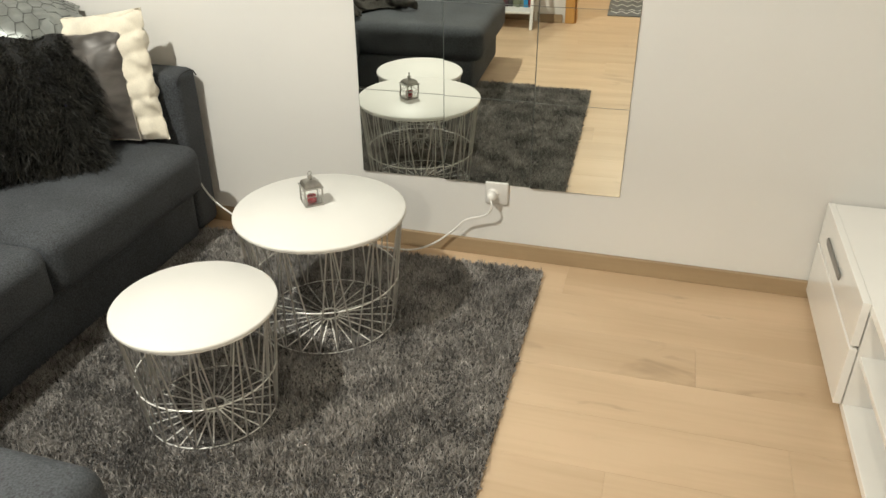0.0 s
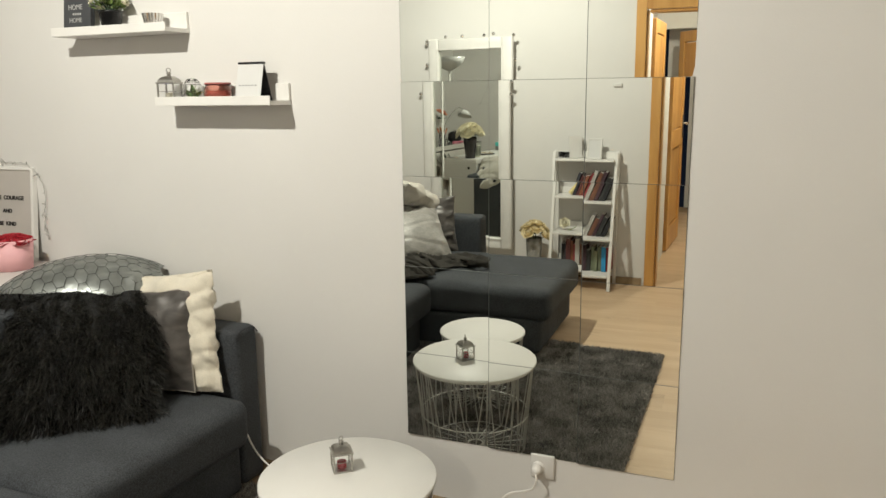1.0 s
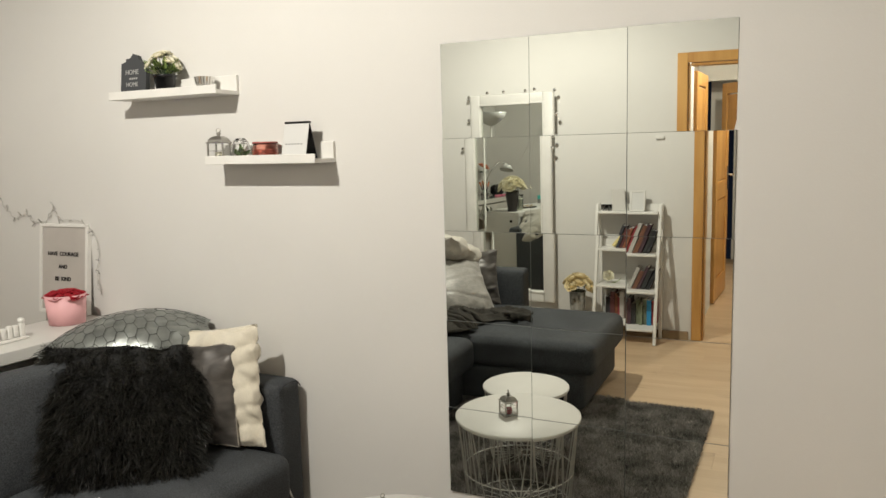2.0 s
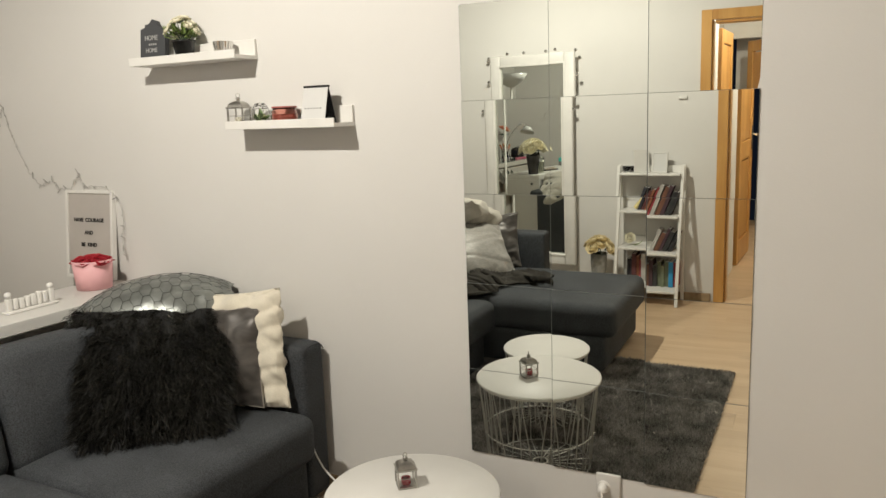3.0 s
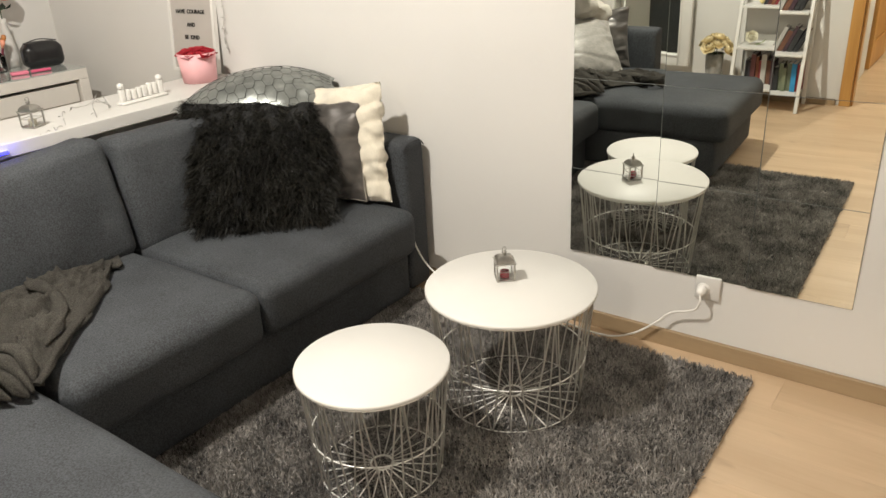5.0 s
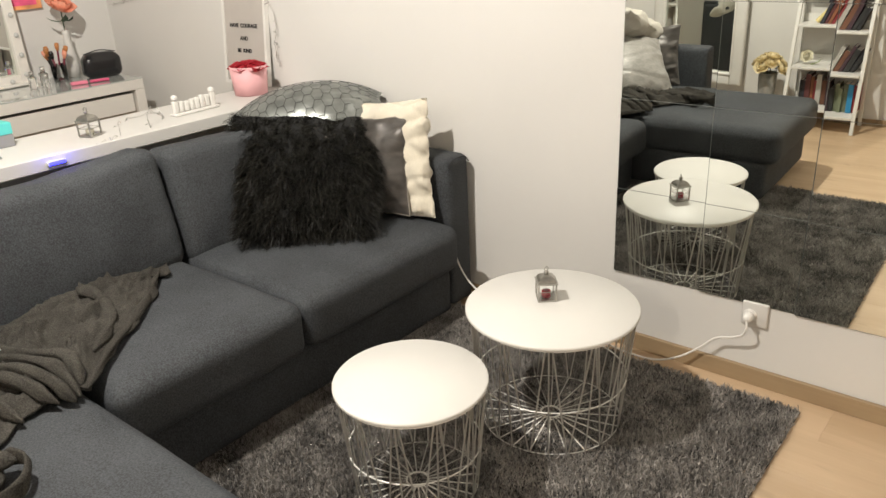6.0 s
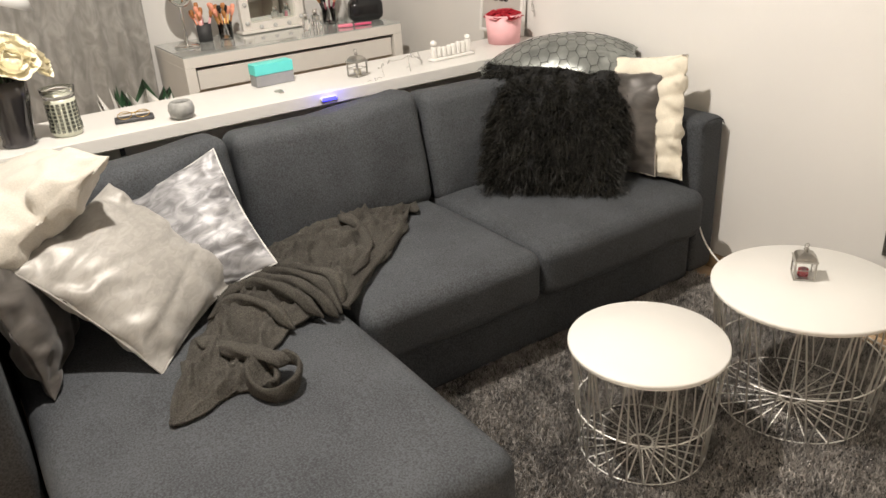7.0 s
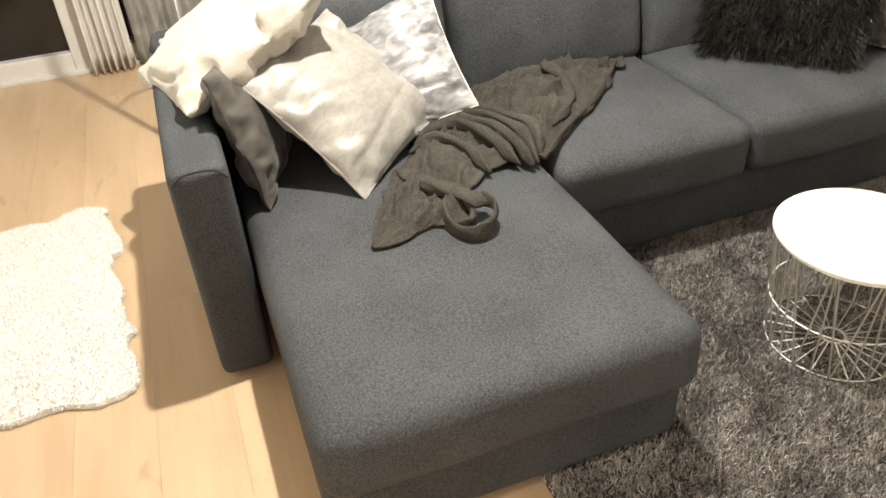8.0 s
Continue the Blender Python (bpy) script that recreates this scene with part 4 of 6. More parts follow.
# ---- wire basket tables ----
def wire_table(name, x, y, r, h, label, groups):
    """A round top on a basket: bundles of three wires fan out from the top ring to the spokes of the floor wheel."""
    t = thing(name, (x, y, 0.0), label, "side table", "pair of wire side tables")
    rb, zb, zm = r * 0.825, 0.012, h * 0.42
    rt = r * 0.965
    part("tabletop", lathe([(0, h - 0.013), (r - 0.004, h - 0.013), (r, h - 0.010), (r, h - 0.003), (r - 0.003, h), (0, h)], 72), M_TOP, t)
    part("top_ring", ring(rt, h - 0.016, 0.0024), M_WIRE, t)
    part("middle_ring", ring(rb + (rt - rb) * (zm - zb) / (h - zb), zm, 0.0022), M_WIRE, t)
    part("bottom_ring", ring(rb, zb, 0.0020), M_WIRE, t)
    part("hub_ring", ring(0.030, zb + 0.001, 0.0032, 24), M_WIRE, t)
    step = math.pi / groups
    for k in range(2 * groups):
        a = step * k
        part("spoke", tube([(0.030 * math.cos(a), 0.030 * math.sin(a), zb), (rb * math.cos(a), rb * math.sin(a), zb)], 0.0020, 6), M_WIRE, t)
    for k in range(groups):
        for o in (-1, 0, 1):
            top, low = step * (2 * k + 0.16 * o), step * (2 * k + 0.95 * o)
            part("wire", tube([(rt * math.cos(top), rt * math.sin(top), h - 0.016), (rb * math.cos(low), rb * math.sin(low), zb)], 0.0025, 6), M_WIRE, t)


wire_table("wire_table", 0.071, -0.525, 0.251, 0.383, "larger round white table on a pale wire basket", 12)
wire_table("wire_table", -0.056, -1.005, 0.202, 0.338, "smaller round white table on a pale wire basket", 12)


# ---- lanterns ----
def lantern(x, y, z, rz, s, label, candle=M_RED, group="small metal lanterns"):
    """A small square lantern: foot, corner posts, glass, sloping roof, finial and ring."""
    t = thing("lantern", Matrix.Translation((x, y, z)) @ pose(0, 0, 0, 0, 0, rz) @ Matrix.Diagonal((s, s, s, 1)), label, "lantern", group)
    part("foot", box(-0.024, -0.024, 0, 0.024, 0.024, 0.005, bevel=0.001), M_SILVER, t)
    for sx in (-1, 1):
        for sy in (-1, 1):
            part("post", box(sx * 0.0225 - 0.002, sy * 0.0225 - 0.002, 0.005, sx * 0.0225 + 0.002, sy * 0.0225 + 0.002, 0.048), M_SILVER, t, smooth=False)
    for a in range(4):
        part("glass", box(-0.0205, -0.0225, 0.006, 0.0205, -0.0217, 0.047), M_GLASS, t, smooth=False, m=pose(0, 0, 0, 0, 0, 90 * a))
        part("crossbar", boxes((-0.0205, -0.0235, 0.026, 0.0205, -0.0225, 0.0275)), M_SILVER, t, smooth=False, m=pose(0, 0, 0, 0, 0, 90 * a))
    bm = bmesh.new()
    lv = [[bm.verts.new((r * cx, r * cy, z2)) for cx, cy in ((-1, -1), (1, -1), (1, 1), (-1, 1))] for r, z2 in ((0.0255, 0.047), (0.0265, 0.049), (0.0265, 0.051), (0.0225, 0.052), (0.0215, 0.057), (0.018, 0.062), (0.012, 0.066), (0.005, 0.068))]
    for a, b in zip(lv, lv[1:]):
        for k in range(4):
            bm.faces.new((a[k], a[(k + 1) % 4], b[(k + 1) % 4], b[k]))
    bm.faces.new(lv[-1])
    bm.faces.new(lv[0][::-1])
    part("roof", bm, M_SILVER, t, smooth=False)
    part("finial", lathe([(0, 0.066), (0.006, 0.067), (0.004, 0.071), (0.007, 0.074), (0.004, 0.078), (0, 0.079)], 14), M_SILVER, t)
    part("hanging_ring", ring(0.0055, 0, 0.0012, 16, 5), M_SILVER, t, m=pose(0, 0, 0.083, 90, 0, 20))
    part("candle", lathe([(0, 0.005), (0.012, 0.005), (0.012, 0.022), (0.009, 0.0235), (0, 0.0225)], 16), candle, t)


lantern(0.036, -0.500, 0.3835, 41, 1.14, "small silver lantern with a red candle on the white table")


# ---- picture ledges on the mirror wall ----
def ledge(x0, z, label, w=0.55):
    t = thing("picture_ledge", (x0, 0.004, z), label, "shelf", "white picture ledges")
    part("board", box(0, -0.118, 0, w, 0.0, 0.014, bevel=0.0015), M_MATTE, t, smooth=False)
    part("front_lip", box(0, -0.124, 0, w, -0.1185, 0.031, bevel=0.0015), M_MATTE, t, smooth=False)
    part("back_plate", box(0, -0.013, 0.0145, w, 0.0, 0.073, bevel=0.0015), M_MATTE, t, smooth=False)
    return t


ledge(-1.398, 1.664, "white wooden picture ledge holding a house sign and flowers")
ledge(-0.920, 1.409, "white wooden picture ledge holding jars and a calendar", 0.493)
SA, SB = 1.679, 1.424


def house_sign():
    t = thing("house_sign", pose(-1.315, -0.065, SA, -7, 0, 3) @ Matrix.Diagonal((0.9, 1, 1, 1)), "slate grey wooden house-shaped sign with pale lettering", "sign")
    bm = bmesh.new()
    out = [(-0.072, 0), (0.072, 0), (0.072, 0.095), (0.045, 0.128), (0.030, 0.138), (0.018, 0.158), (-0.006, 0.165), (-0.020, 0.150), (-0.030, 0.146), (-0.046, 0.146), (-0.046, 0.135), (-0.072, 0.128)]
    f = [bm.verts.new((x, -0.010, z)) for x, z in out]
    b = [bm.verts.new((x, 0.010, z)) for x, z in out]
    bm.faces.new(f)
    bm.faces.new(b[::-1])
    for k in range(len(out)):
        bm.faces.new((f[k], b[k], b[(k + 1) % len(out)], f[(k + 1) % len(out)]))
    bmesh.ops.recalc_face_normals(bm, faces=bm.faces)
    part("board", bm, M_SLATE, t, smooth=False)
    pale = mat("chalk white", (0.40, 0.40, 0.39), 0.8)
    lettering("HOME", 0.027, pose(-0.008, -0.0112, 0.092, 90), pale, t)
    lettering("HOME", 0.024, pose(-0.006, -0.0112, 0.044, 90), pale, t)
    for k in range(4):
        part("worn_letter", box(-0.022 + k * 0.012, -0.0112, 0.064, -0.014 + k * 0.012, -0.0104, 0.071), pale, t, smooth=False)


house_sign()


def petal_bloom(bm, c, r, seed, up=(0, 0, 1)):
    """A rose head: cupped, round-tipped petals in four whorls, the outer ones curling back."""
    rnd = random.Random(seed)
    m0 = Matrix.Translation(c) @ Vector(up).to_track_quat("Z", "Y").to_matrix().to_4x4()
    for whorl, (n, rr, tilt, s, curl) in enumerate(((3, 0.06, 4, 0.50, -0.10), (4, 0.18, 14, 0.62, 0.0), (5, 0.32, 30, 0.74, 0.12), (6, 0.42, 52, 0.84, 0.25))):
        for k in range(n):
            a = 360 * k / n + rnd.uniform(-14, 14) + 31 * whorl
            m = m0 @ pose(0, 0, 0, 0, 0, a) @ pose(r * rr, 0, 0, 0, tilt + rnd.uniform(-8, 8), 0)
            rows = []
            for j in range(5):
                v = j / 4
                w = r * s * 0.82 * math.sin(math.pi * (0.20 + 0.52 * v))
                rows.append([bm.verts.new(m @ Vector((-r * 0.30 * s * e * e + r * 0.20 * math.sin(math.pi * v) + r * curl * v ** 3, e * w, r * s * (v - 0.22 * v * e * e)))) for e in (-1, -0.5, 0, 0.5, 1)])
            for p, q in zip(rows, rows[1:]):
                for i in range(4):
                    bm.faces.new((p[i], p[i + 1], q[i + 1], q[i]))
    return bm


def leaf(bm, m, l, w):
    mid = [bm.verts.new(m @ Vector((0.10 * l * math.sin(3 * v), 0, l * v))) for v in (0, 0.3, 0.65, 1)]
    for s in (-1, 1):
        e = [bm.verts.new(m @ Vector((0.10 * l * math.sin(3 * v) + 0.05 * l, s * w * k, l * v))) for v, k in ((0.3, 0.8), (0.65, 0.75))]
        bm.faces.new((mid[0], e[0], mid[1]))
        bm.faces.new((mid[1], e[0], e[1], mid[2]))
        bm.faces.new((mid[2], e[1], mid[3]))


def bouquet(parent, c, spread, height, n, r, petal, seed, leaves=14, leafmat=None, flat=0.8, stem_to=None):
    """Rose heads in a dome with leaves between and stems down to the vase."""
    rnd = random.Random(seed)
    sb, lb = bmesh.new(), bmesh.new()
    for k in range(n):
        a, q = 2.399 * k + rnd.uniform(-0.2, 0.2), math.sqrt((k + 0.4) / n)
        d = Vector((math.cos(a) * q, math.sin(a) * q, 0))
        p = Vector(c) + d * spread + Vector((0, 0, height * (1 - flat * q * q)))
        part("bloom", petal_bloom(bmesh.new(), p, r * rnd.uniform(0.85, 1.12), seed + k, d * 0.9 + Vector((0, 0, 1 - 0.5 * q))), petal, parent)
        tube([Vector(stem_to or c) + d * spread * 0.1, p], 0.0018, 5, bm=sb)
    for k in range(leaves):
        a = rnd.uniform(0, 6.283)
        q = rnd.uniform(0.5, 1.05)
        p = Vector(c) + Vector((math.cos(a), math.sin(a), 0)) * spread * q * 0.75 + Vector((0, 0, height * rnd.uniform(0.05, 0.5)))
        leaf(lb, Matrix.Translation(p) @ pose(0, 0, 0, 0, 0, math.degrees(a)) @ pose(0, 0, 0, 0, rnd.uniform(30, 95), rnd.uniform(-40, 40)), min(r, 0.03) * rnd.uniform(1.2, 1.9), min(r, 0.03) * 0.55)
    part("stems", sb, M_GREEN, parent)
    part("leaves", lb, leafmat or M_GREEN, parent)


def potted_roses():
    t = thing("potted_flowers", (-1.152, -0.062, SA), "small white roses with green leaves in a black pot", "plant")
    part("pot", lathe([(0, 0), (0.032, 0), (0.041, 0.064), (0.044, 0.064), (0.044, 0.072), (0.039, 0.072), (0.037, 0.06), (0, 0.058)], 28), M_BLACK, t)
    bouquet(t, (0, 0, 0.072), 0.062, 0.080, 10, 0.021, M_IVORY, 5, 80, M_LIME, 0.75, (0, 0, 0.058))


potted_roses()


def ribbed_cup():
    t = thing("tealight_cup", (-0.953, -0.062, SA), "ribbed silver tealight cup on the ledge", "candle holder")
    bm = bmesh.new()
    n = 40
    prof = [(0.025, 0.0), (0.036, 0.052), (0.034, 0.052), (0.023, 0.004)]
    rr = [[bm.verts.new(((r + (0.0022 if k % 2 else 0)) * math.cos(2 * math.pi * k / n), (r + (0.0022 if k % 2 else 0)) * math.sin(2 * math.pi * k / n), z)) for k in range(n)] for r, z in prof]
    for a, b in zip(rr, rr[1:]):
        for k in range(n):
            bm.faces.new((a[k], a[(k + 1) % n], b[(k + 1) % n], b[k]))
    bm.faces.new(rr[0][::-1])
    bm.faces.new(rr[-1])
    part("cup", bm, M_CHROME, t, smooth=False)
    part("candle", lathe([(0, 0.005), (0.019, 0.005), (0.020, 0.018), (0, 0.018)], 20), M_IVORY, t)


ribbed_cup()
lantern(-0.898, -0.065, SB, 14, 1.32, "small silver lantern on the picture ledge", M_IVORY)


def jar(name, x, r, h, glass, fill, label, lid=None, level=0.6):
    t = thing(name, (x, -0.064, SB), label, "jar")
    part("glass", lathe([(0, 0), (r * 0.86, 0), (r, h * 0.16), (r * 1.02, h * 0.5), (r * 0.93, h * 0.82), (r * 0.86, h * 0.9), (r * 0.88, h), (r * 0.84, h), (r * 0.82, h * 0.9),
                         (r * 0.89, h * 0.8), (r * 0.96, h * 0.5), (r * 0.94, h * 0.17), (r * 0.8, h * 0.05), (0, h * 0.05)], 32), glass, t)
    part("contents", lathe([(0, h * 0.06), (r * 0.78, h * 0.06), (r * 0.90, h * 0.2), (r * 0.90, h * level), (0, h * level - 0.002)], 28), fill, t)
    if lid:
        part("lid", lathe([(0, h * 1.001), (r * 0.92, h * 1.001), (r * 0.95, h * 1.06), (r * 0.92, h * 1.12), (0, h * 1.13)], 28), lid, t)


def leafy_jar():
    """A round clear jar stuffed with leaves under a faceted glass lid."""
    t = thing("glass_jar", (-0.795, -0.064, SB), "clear glass jar full of green leaves with a faceted lid", "jar")
    r, h = 0.036, 0.058
    part("glass", lathe([(0, 0), (r * 0.8, 0), (r, h * 0.2), (r * 1.02, h * 0.6), (r * 0.86, h * 0.95), (r * 0.88, h), (r * 0.84, h), (r * 0.82, h * 0.94), (r * 0.97, h * 0.6), (r * 0.95, h * 0.22), (r * 0.75, h * 0.05), (0, h * 0.05)], 28), M_GLASS, t)
    rnd = random.Random(12)
    for k in range(40):
        lb = bmesh.new()
        leaf(lb, pose(rnd.uniform(-0.012, 0.012), rnd.uniform(-0.012, 0.012), rnd.uniform(0.006, 0.036), rnd.uniform(-60, 60), rnd.uniform(-50, 50), rnd.uniform(0, 360)), rnd.uniform(0.018, 0.026), 0.008)
        part("leaf", lb, M_LIME if k % 2 else M_IVORY if k % 5 == 0 else mat_leaf, t)
    part("lid", lathe([(0, h + 0.0005), (r * 0.8, h + 0.0005), (r * 0.7, h * 1.16), (r * 0.45, h * 1.34), (0, h * 1.38)], 8), M_GLASS, t, smooth=False)


mat_leaf = mat("mid green leaf", (0.20, 0.34, 0.10), 0.5, var=0.3, scale=40)
leafy_jar()
jar("candle_jar", -0.683, 0.048, 0.056, glass_mat("rose glass", (0.93, 0.62, 0.55)), M_WAXR, "jar of reddish wax candle with a flat red lid", mat("red lid", (0.36, 0.11, 0.095), 0.4), 0.62)


def desk_calendar():
    t = thing("desk_calendar", (-0.535, -0.062, SB), "white tent calendar with a black binding on the ledge", "calendar")
    part("front_sheet", box(-0.052, -0.001, 0, 0.052, 0.001, 0.128), M_PAPER, t, smooth=False, m=pose(0, -0.034, 0.001, -14))
    part("stand", box(-0.052, -0.0015, 0, 0.052, 0.0015, 0.128), M_BLACK, t, smooth=False, m=pose(0, 0.034, 0.001, 16))
    part("binding", box(-0.053, -0.008, 0.121, 0.053, 0.008, 0.129, bevel=0.003), M_BLACK, t)
    for k in range(6):
        part("print_bar", box(-0.040 + 0.013 * k, -0.0018, 0.049, -0.032 + 0.013 * k, -0.0012, 0.053), M_GREY, t, smooth=False, m=pose(0, -0.034, 0.001, -14))


desk_calendar()


# ---- console table behind the sofa ----
CZ = 0.765


def console():
    t = thing("console_table", (-1.64, -1.15, 0), "long white console table with panel legs standing behind the sofa", "console table")
    part("top", box(-0.181, -1.10, CZ - 0.046, 0.181, 1.135, CZ, bevel=0.003), M_WHITE, t, smooth=False)
    for y0 in (-1.098, 1.085):
        part("panel_leg", box(-0.178, y0, 0.0, 0.178, y0 + 0.046, CZ - 0.047, bevel=0.003), M_WHITE, t, smooth=False)
    part("stretcher", box(-0.02, -1.05, CZ - 0.20, 0.0, 1.084, CZ - 0.047, bevel=0.002), M_WHITE, t, smooth=False)
    for y in (-0.74, 0.20, 0.98):
        part("bracket", box(0.150, y, CZ - 0.10, 0.158, y + 0.016, CZ - 0.0465), M_CHROME, t, smooth=False)
    part("cable_hole", lathe([(0, 0), (0.013, 0), (0.013, 0.002), (0, 0.002)], 20), M_BLACK, t, m=pose(0.10, -1.1005, CZ - 0.085, 90))


console()


def letter_board():
    t = thing("letter_board", pose(-1.868, -0.045, CZ + 0.002, -6, 0, 2), "grey felt letter board in a white frame with black letters", "letter board")
    w, h = 0.30, 0.395
    for r in ((-w / 2, -0.012, 0, -w / 2 + 0.014, 0.012, h), (w / 2 - 0.014, -0.012, 0, w / 2, 0.012, h), (-w / 2 + 0.014, -0.012, 0, w / 2 - 0.014, 0.012, 0.014), (-w / 2 + 0.014, -0.012, h - 0.014, w / 2 - 0.014, 0.012, h)):
        part("frame_bar", box(*r, bevel=0.0015), M_MATTE, t, smooth=False)
    felt = part("felt", box(-w / 2 + 0.013, -0.004, 0.013, w / 2 - 0.013, 0.010, h - 0.013), M_FELT, t, smooth=False)
    for k in range(36):
        part("ridge", box(-w / 2 + 0.015, -0.0062, 0.02 + k * 0.0100, w / 2 - 0.015, -0.0042, 0.025 + k * 0.0100), M_FELT, felt, smooth=False)
    for text, z in (("HAVE  COURAGE", 0.262), ("AND", 0.206), ("BE  KIND", 0.152)):
        lettering(text, 0.0245, pose(-0.004, -0.0072, z, 90), M_BLACK, t, bold=0.0006)


letter_board()


def rose_box():
    t = thing("rose_box", (-1.685, -0.170, CZ + 0.001), "round pink card box filled with red roses", "flower box")
    part("box_wall", lathe([(0, 0), (0.070, 0), (0.081, 0.122), (0.078, 0.122), (0.068, 0.004), (0, 0.004)], 40), M_PINK, t)
    part("soil_foam", lathe([(0, 0.06), (0.070, 0.06), (0.073, 0.100), (0, 0.1)], 30), M_GREEN, t)
    for k in range(15):
        a, q = 2.399 * k, math.sqrt((k + 0.4) / 15)
        part("bloom", petal_bloom(bmesh.new(), Vector((math.cos(a) * q * 0.064, math.sin(a) * q * 0.064, 0.120 - 0.008 * q)), 0.032, 40 + k, (math.cos(a) * q * 0.5, math.sin(a) * q * 0.5, 1)), M_RED, t)


rose_box()


def word_sign():
    """A low white openwork sign; its letters cannot be made out."""
    t = thing("word_sign", (-1.60, -0.515, CZ + 0.001, 0, 0, 93), "white standing openwork word sign on the console", "sign")
    part("foot", box(-0.105, -0.022, 0, 0.105, 0.022, 0.010, bevel=0.003), M_MATTE, t)
    x = -0.098
    for k, (w, h) in enumerate(((0.022, 0.060), (0.019, 0.052), (0.021, 0.050), (0.018, 0.052), (0.022, 0.054), (0.019, 0.060), (0.021, 0.056), (0.022, 0.064))):
        part("letter_bar", box(x, -0.009, 0.0105, x + w, 0.009, h, bevel=0.004), M_MATTE, t, m=pose(0, 0, 0, 0, (-3, 2, 0, 4, -4, 2, -2, 3)[k] * 0.6))
        x += 0.0248
    for end in (-0.088, 0.088):
        part("knob", lathe([(0, 0.058), (0.010, 0.061), (0.014, 0.070), (0.010, 0.079), (0, 0.082)], 16), M_MATTE, t, m=pose(end, 0, 0))


word_sign()
lantern(-1.60, -0.955, CZ + 0.001, 20, 1.16, "small silver lantern on the white console", M_IVORY)


def tissue_box():
    t = thing("tissue_box", (-1.745, -1.245, CZ + 0.001, 0, 0, 92), "turquoise and grey box on the white console", "box")
    part("base", box(-0.077, -0.03, 0, 0.077, 0.03, 0.042, bevel=0.002), M_GREY, t, smooth=False)
    part("lid", box(-0.078, -0.031, 0.0425, 0.078, 0.031, 0.083, bevel=0.003), M_TEAL, t, smooth=False)


tissue_box()


def small_clutter():
    t = thing("keyring", (-1.60, -1.285, CZ + 0.001), "small keyring with metal charms lying on the console", "keyring")
    part("ring", ring(0.014, 0.002, 0.0015, 20, 5), M_SILVER, t)
    part("charm", box(0.012, -0.008, 0, 0.034, 0.008, 0.006, bevel=0.002), M_SILVER, t)
    t = thing("stone_bowl", Matrix.Translation((-1.500, -1.668, CZ + 0.001)) @ Matrix.Scale(0.86, 4), "round grey stoneware candle bowl on the console", "bowl")
    part("bowl", lathe([(0, 0), (0.030, 0), (0.045, 0.015), (0.050, 0.035), (0.046, 0.056), (0.038, 0.066), (0.034, 0.066), (0.040, 0.05), (0.043, 0.034), (0.036, 0.014), (0, 0.010)], 32), M_CONC, t)
    part("wax", lathe([(0, 0.012), (0.034, 0.014), (0.041, 0.03), (0.040, 0.042), (0, 0.041)], 24), M_GREY, t)
    t = thing("eyeglasses", (-1.60, -1.80, CZ + 0.0135, 0, 0, 78), "folded gold-rimmed eyeglasses lying on a dark case", "glasses")
    for s in (-1, 1):
        part("rim", ring(0.022, 0, 0.0013, 24, 5), M_GOLD, t, m=pose(s * 0.028, -0.004, 0.008, 20))
        part("temple", tube(curve_points([(s * 0.05, 0.006, 0.012), (s * 0.01, 0.018, 0.010), (-s * 0.045, 0.022, 0.004)], 5), 0.0013, 6), M_GOLD, t)
    part("bridge", tube([(-0.007, -0.002, 0.010), (0, 0, 0.013), (0.007, -0.002, 0.010)], 0.0013, 6), M_GOLD, t)
    t = thing("glasses_case", (-1.60, -1.80, CZ + 0.001, 0, 0, 80), "slim dark glasses case lying on the console", "case")
    part("case", box(-0.062, -0.028, 0, 0.062, 0.028, 0.012, bevel=0.004), M_DARK, t)


small_clutter()


def mosaic_votive():
    t = thing("mosaic_candle_glass", (-1.585, -2.010, CZ + 0.001), "tall glass candle holder with mirrored mosaic rows", "candle holder")
    part("body", lathe([(0, 0), (0.040, 0.0), (0.046, 0.01), (0.0435, 0.05), (0.0442, 0.10), (0.046, 0.118), (0.043, 0.118), (0.041, 0.05), (0.042, 0.012), (0, 0.008)], 32),
         mat("pale green grout", (0.50, 0.51, 0.42), 0.3, var=0.15, scale=30), t)
    part("rim", lathe([(0.046, 0.1185), (0.053, 0.150), (0.0505, 0.150), (0.0435, 0.1185), (0.046, 0.1185)], 32), M_GLASS, t)
    tile = mat("mosaic chip", (0.20, 0.21, 0.18), 0.15, 0.7, var=0.4, scale=40)
    chips = bmesh.new()
    for row in range(8):
        z = 0.020 + row * 0.0118
        r = 0.0465 if row < 2 else (0.0448 if row < 8 else 0.047)
        for k in range(18):
            a = 360 * k / 18
            b = box(r - 0.0005, -0.0046, -0.0042, r + 0.0022, 0.0046, 0.0042)
            b.transform(pose(0, 0, z, 0, 0, a))
            me = bpy.data.meshes.new("chip")
            b.to_mesh(me)
            b.free()
            chips.from_mesh(me)
            bpy.data.meshes.remove(me)
    tagged(part("mosaic", chips, tile, t, "mirrored mosaic chips", smooth=False), kind="stuff")


mosaic_votive()


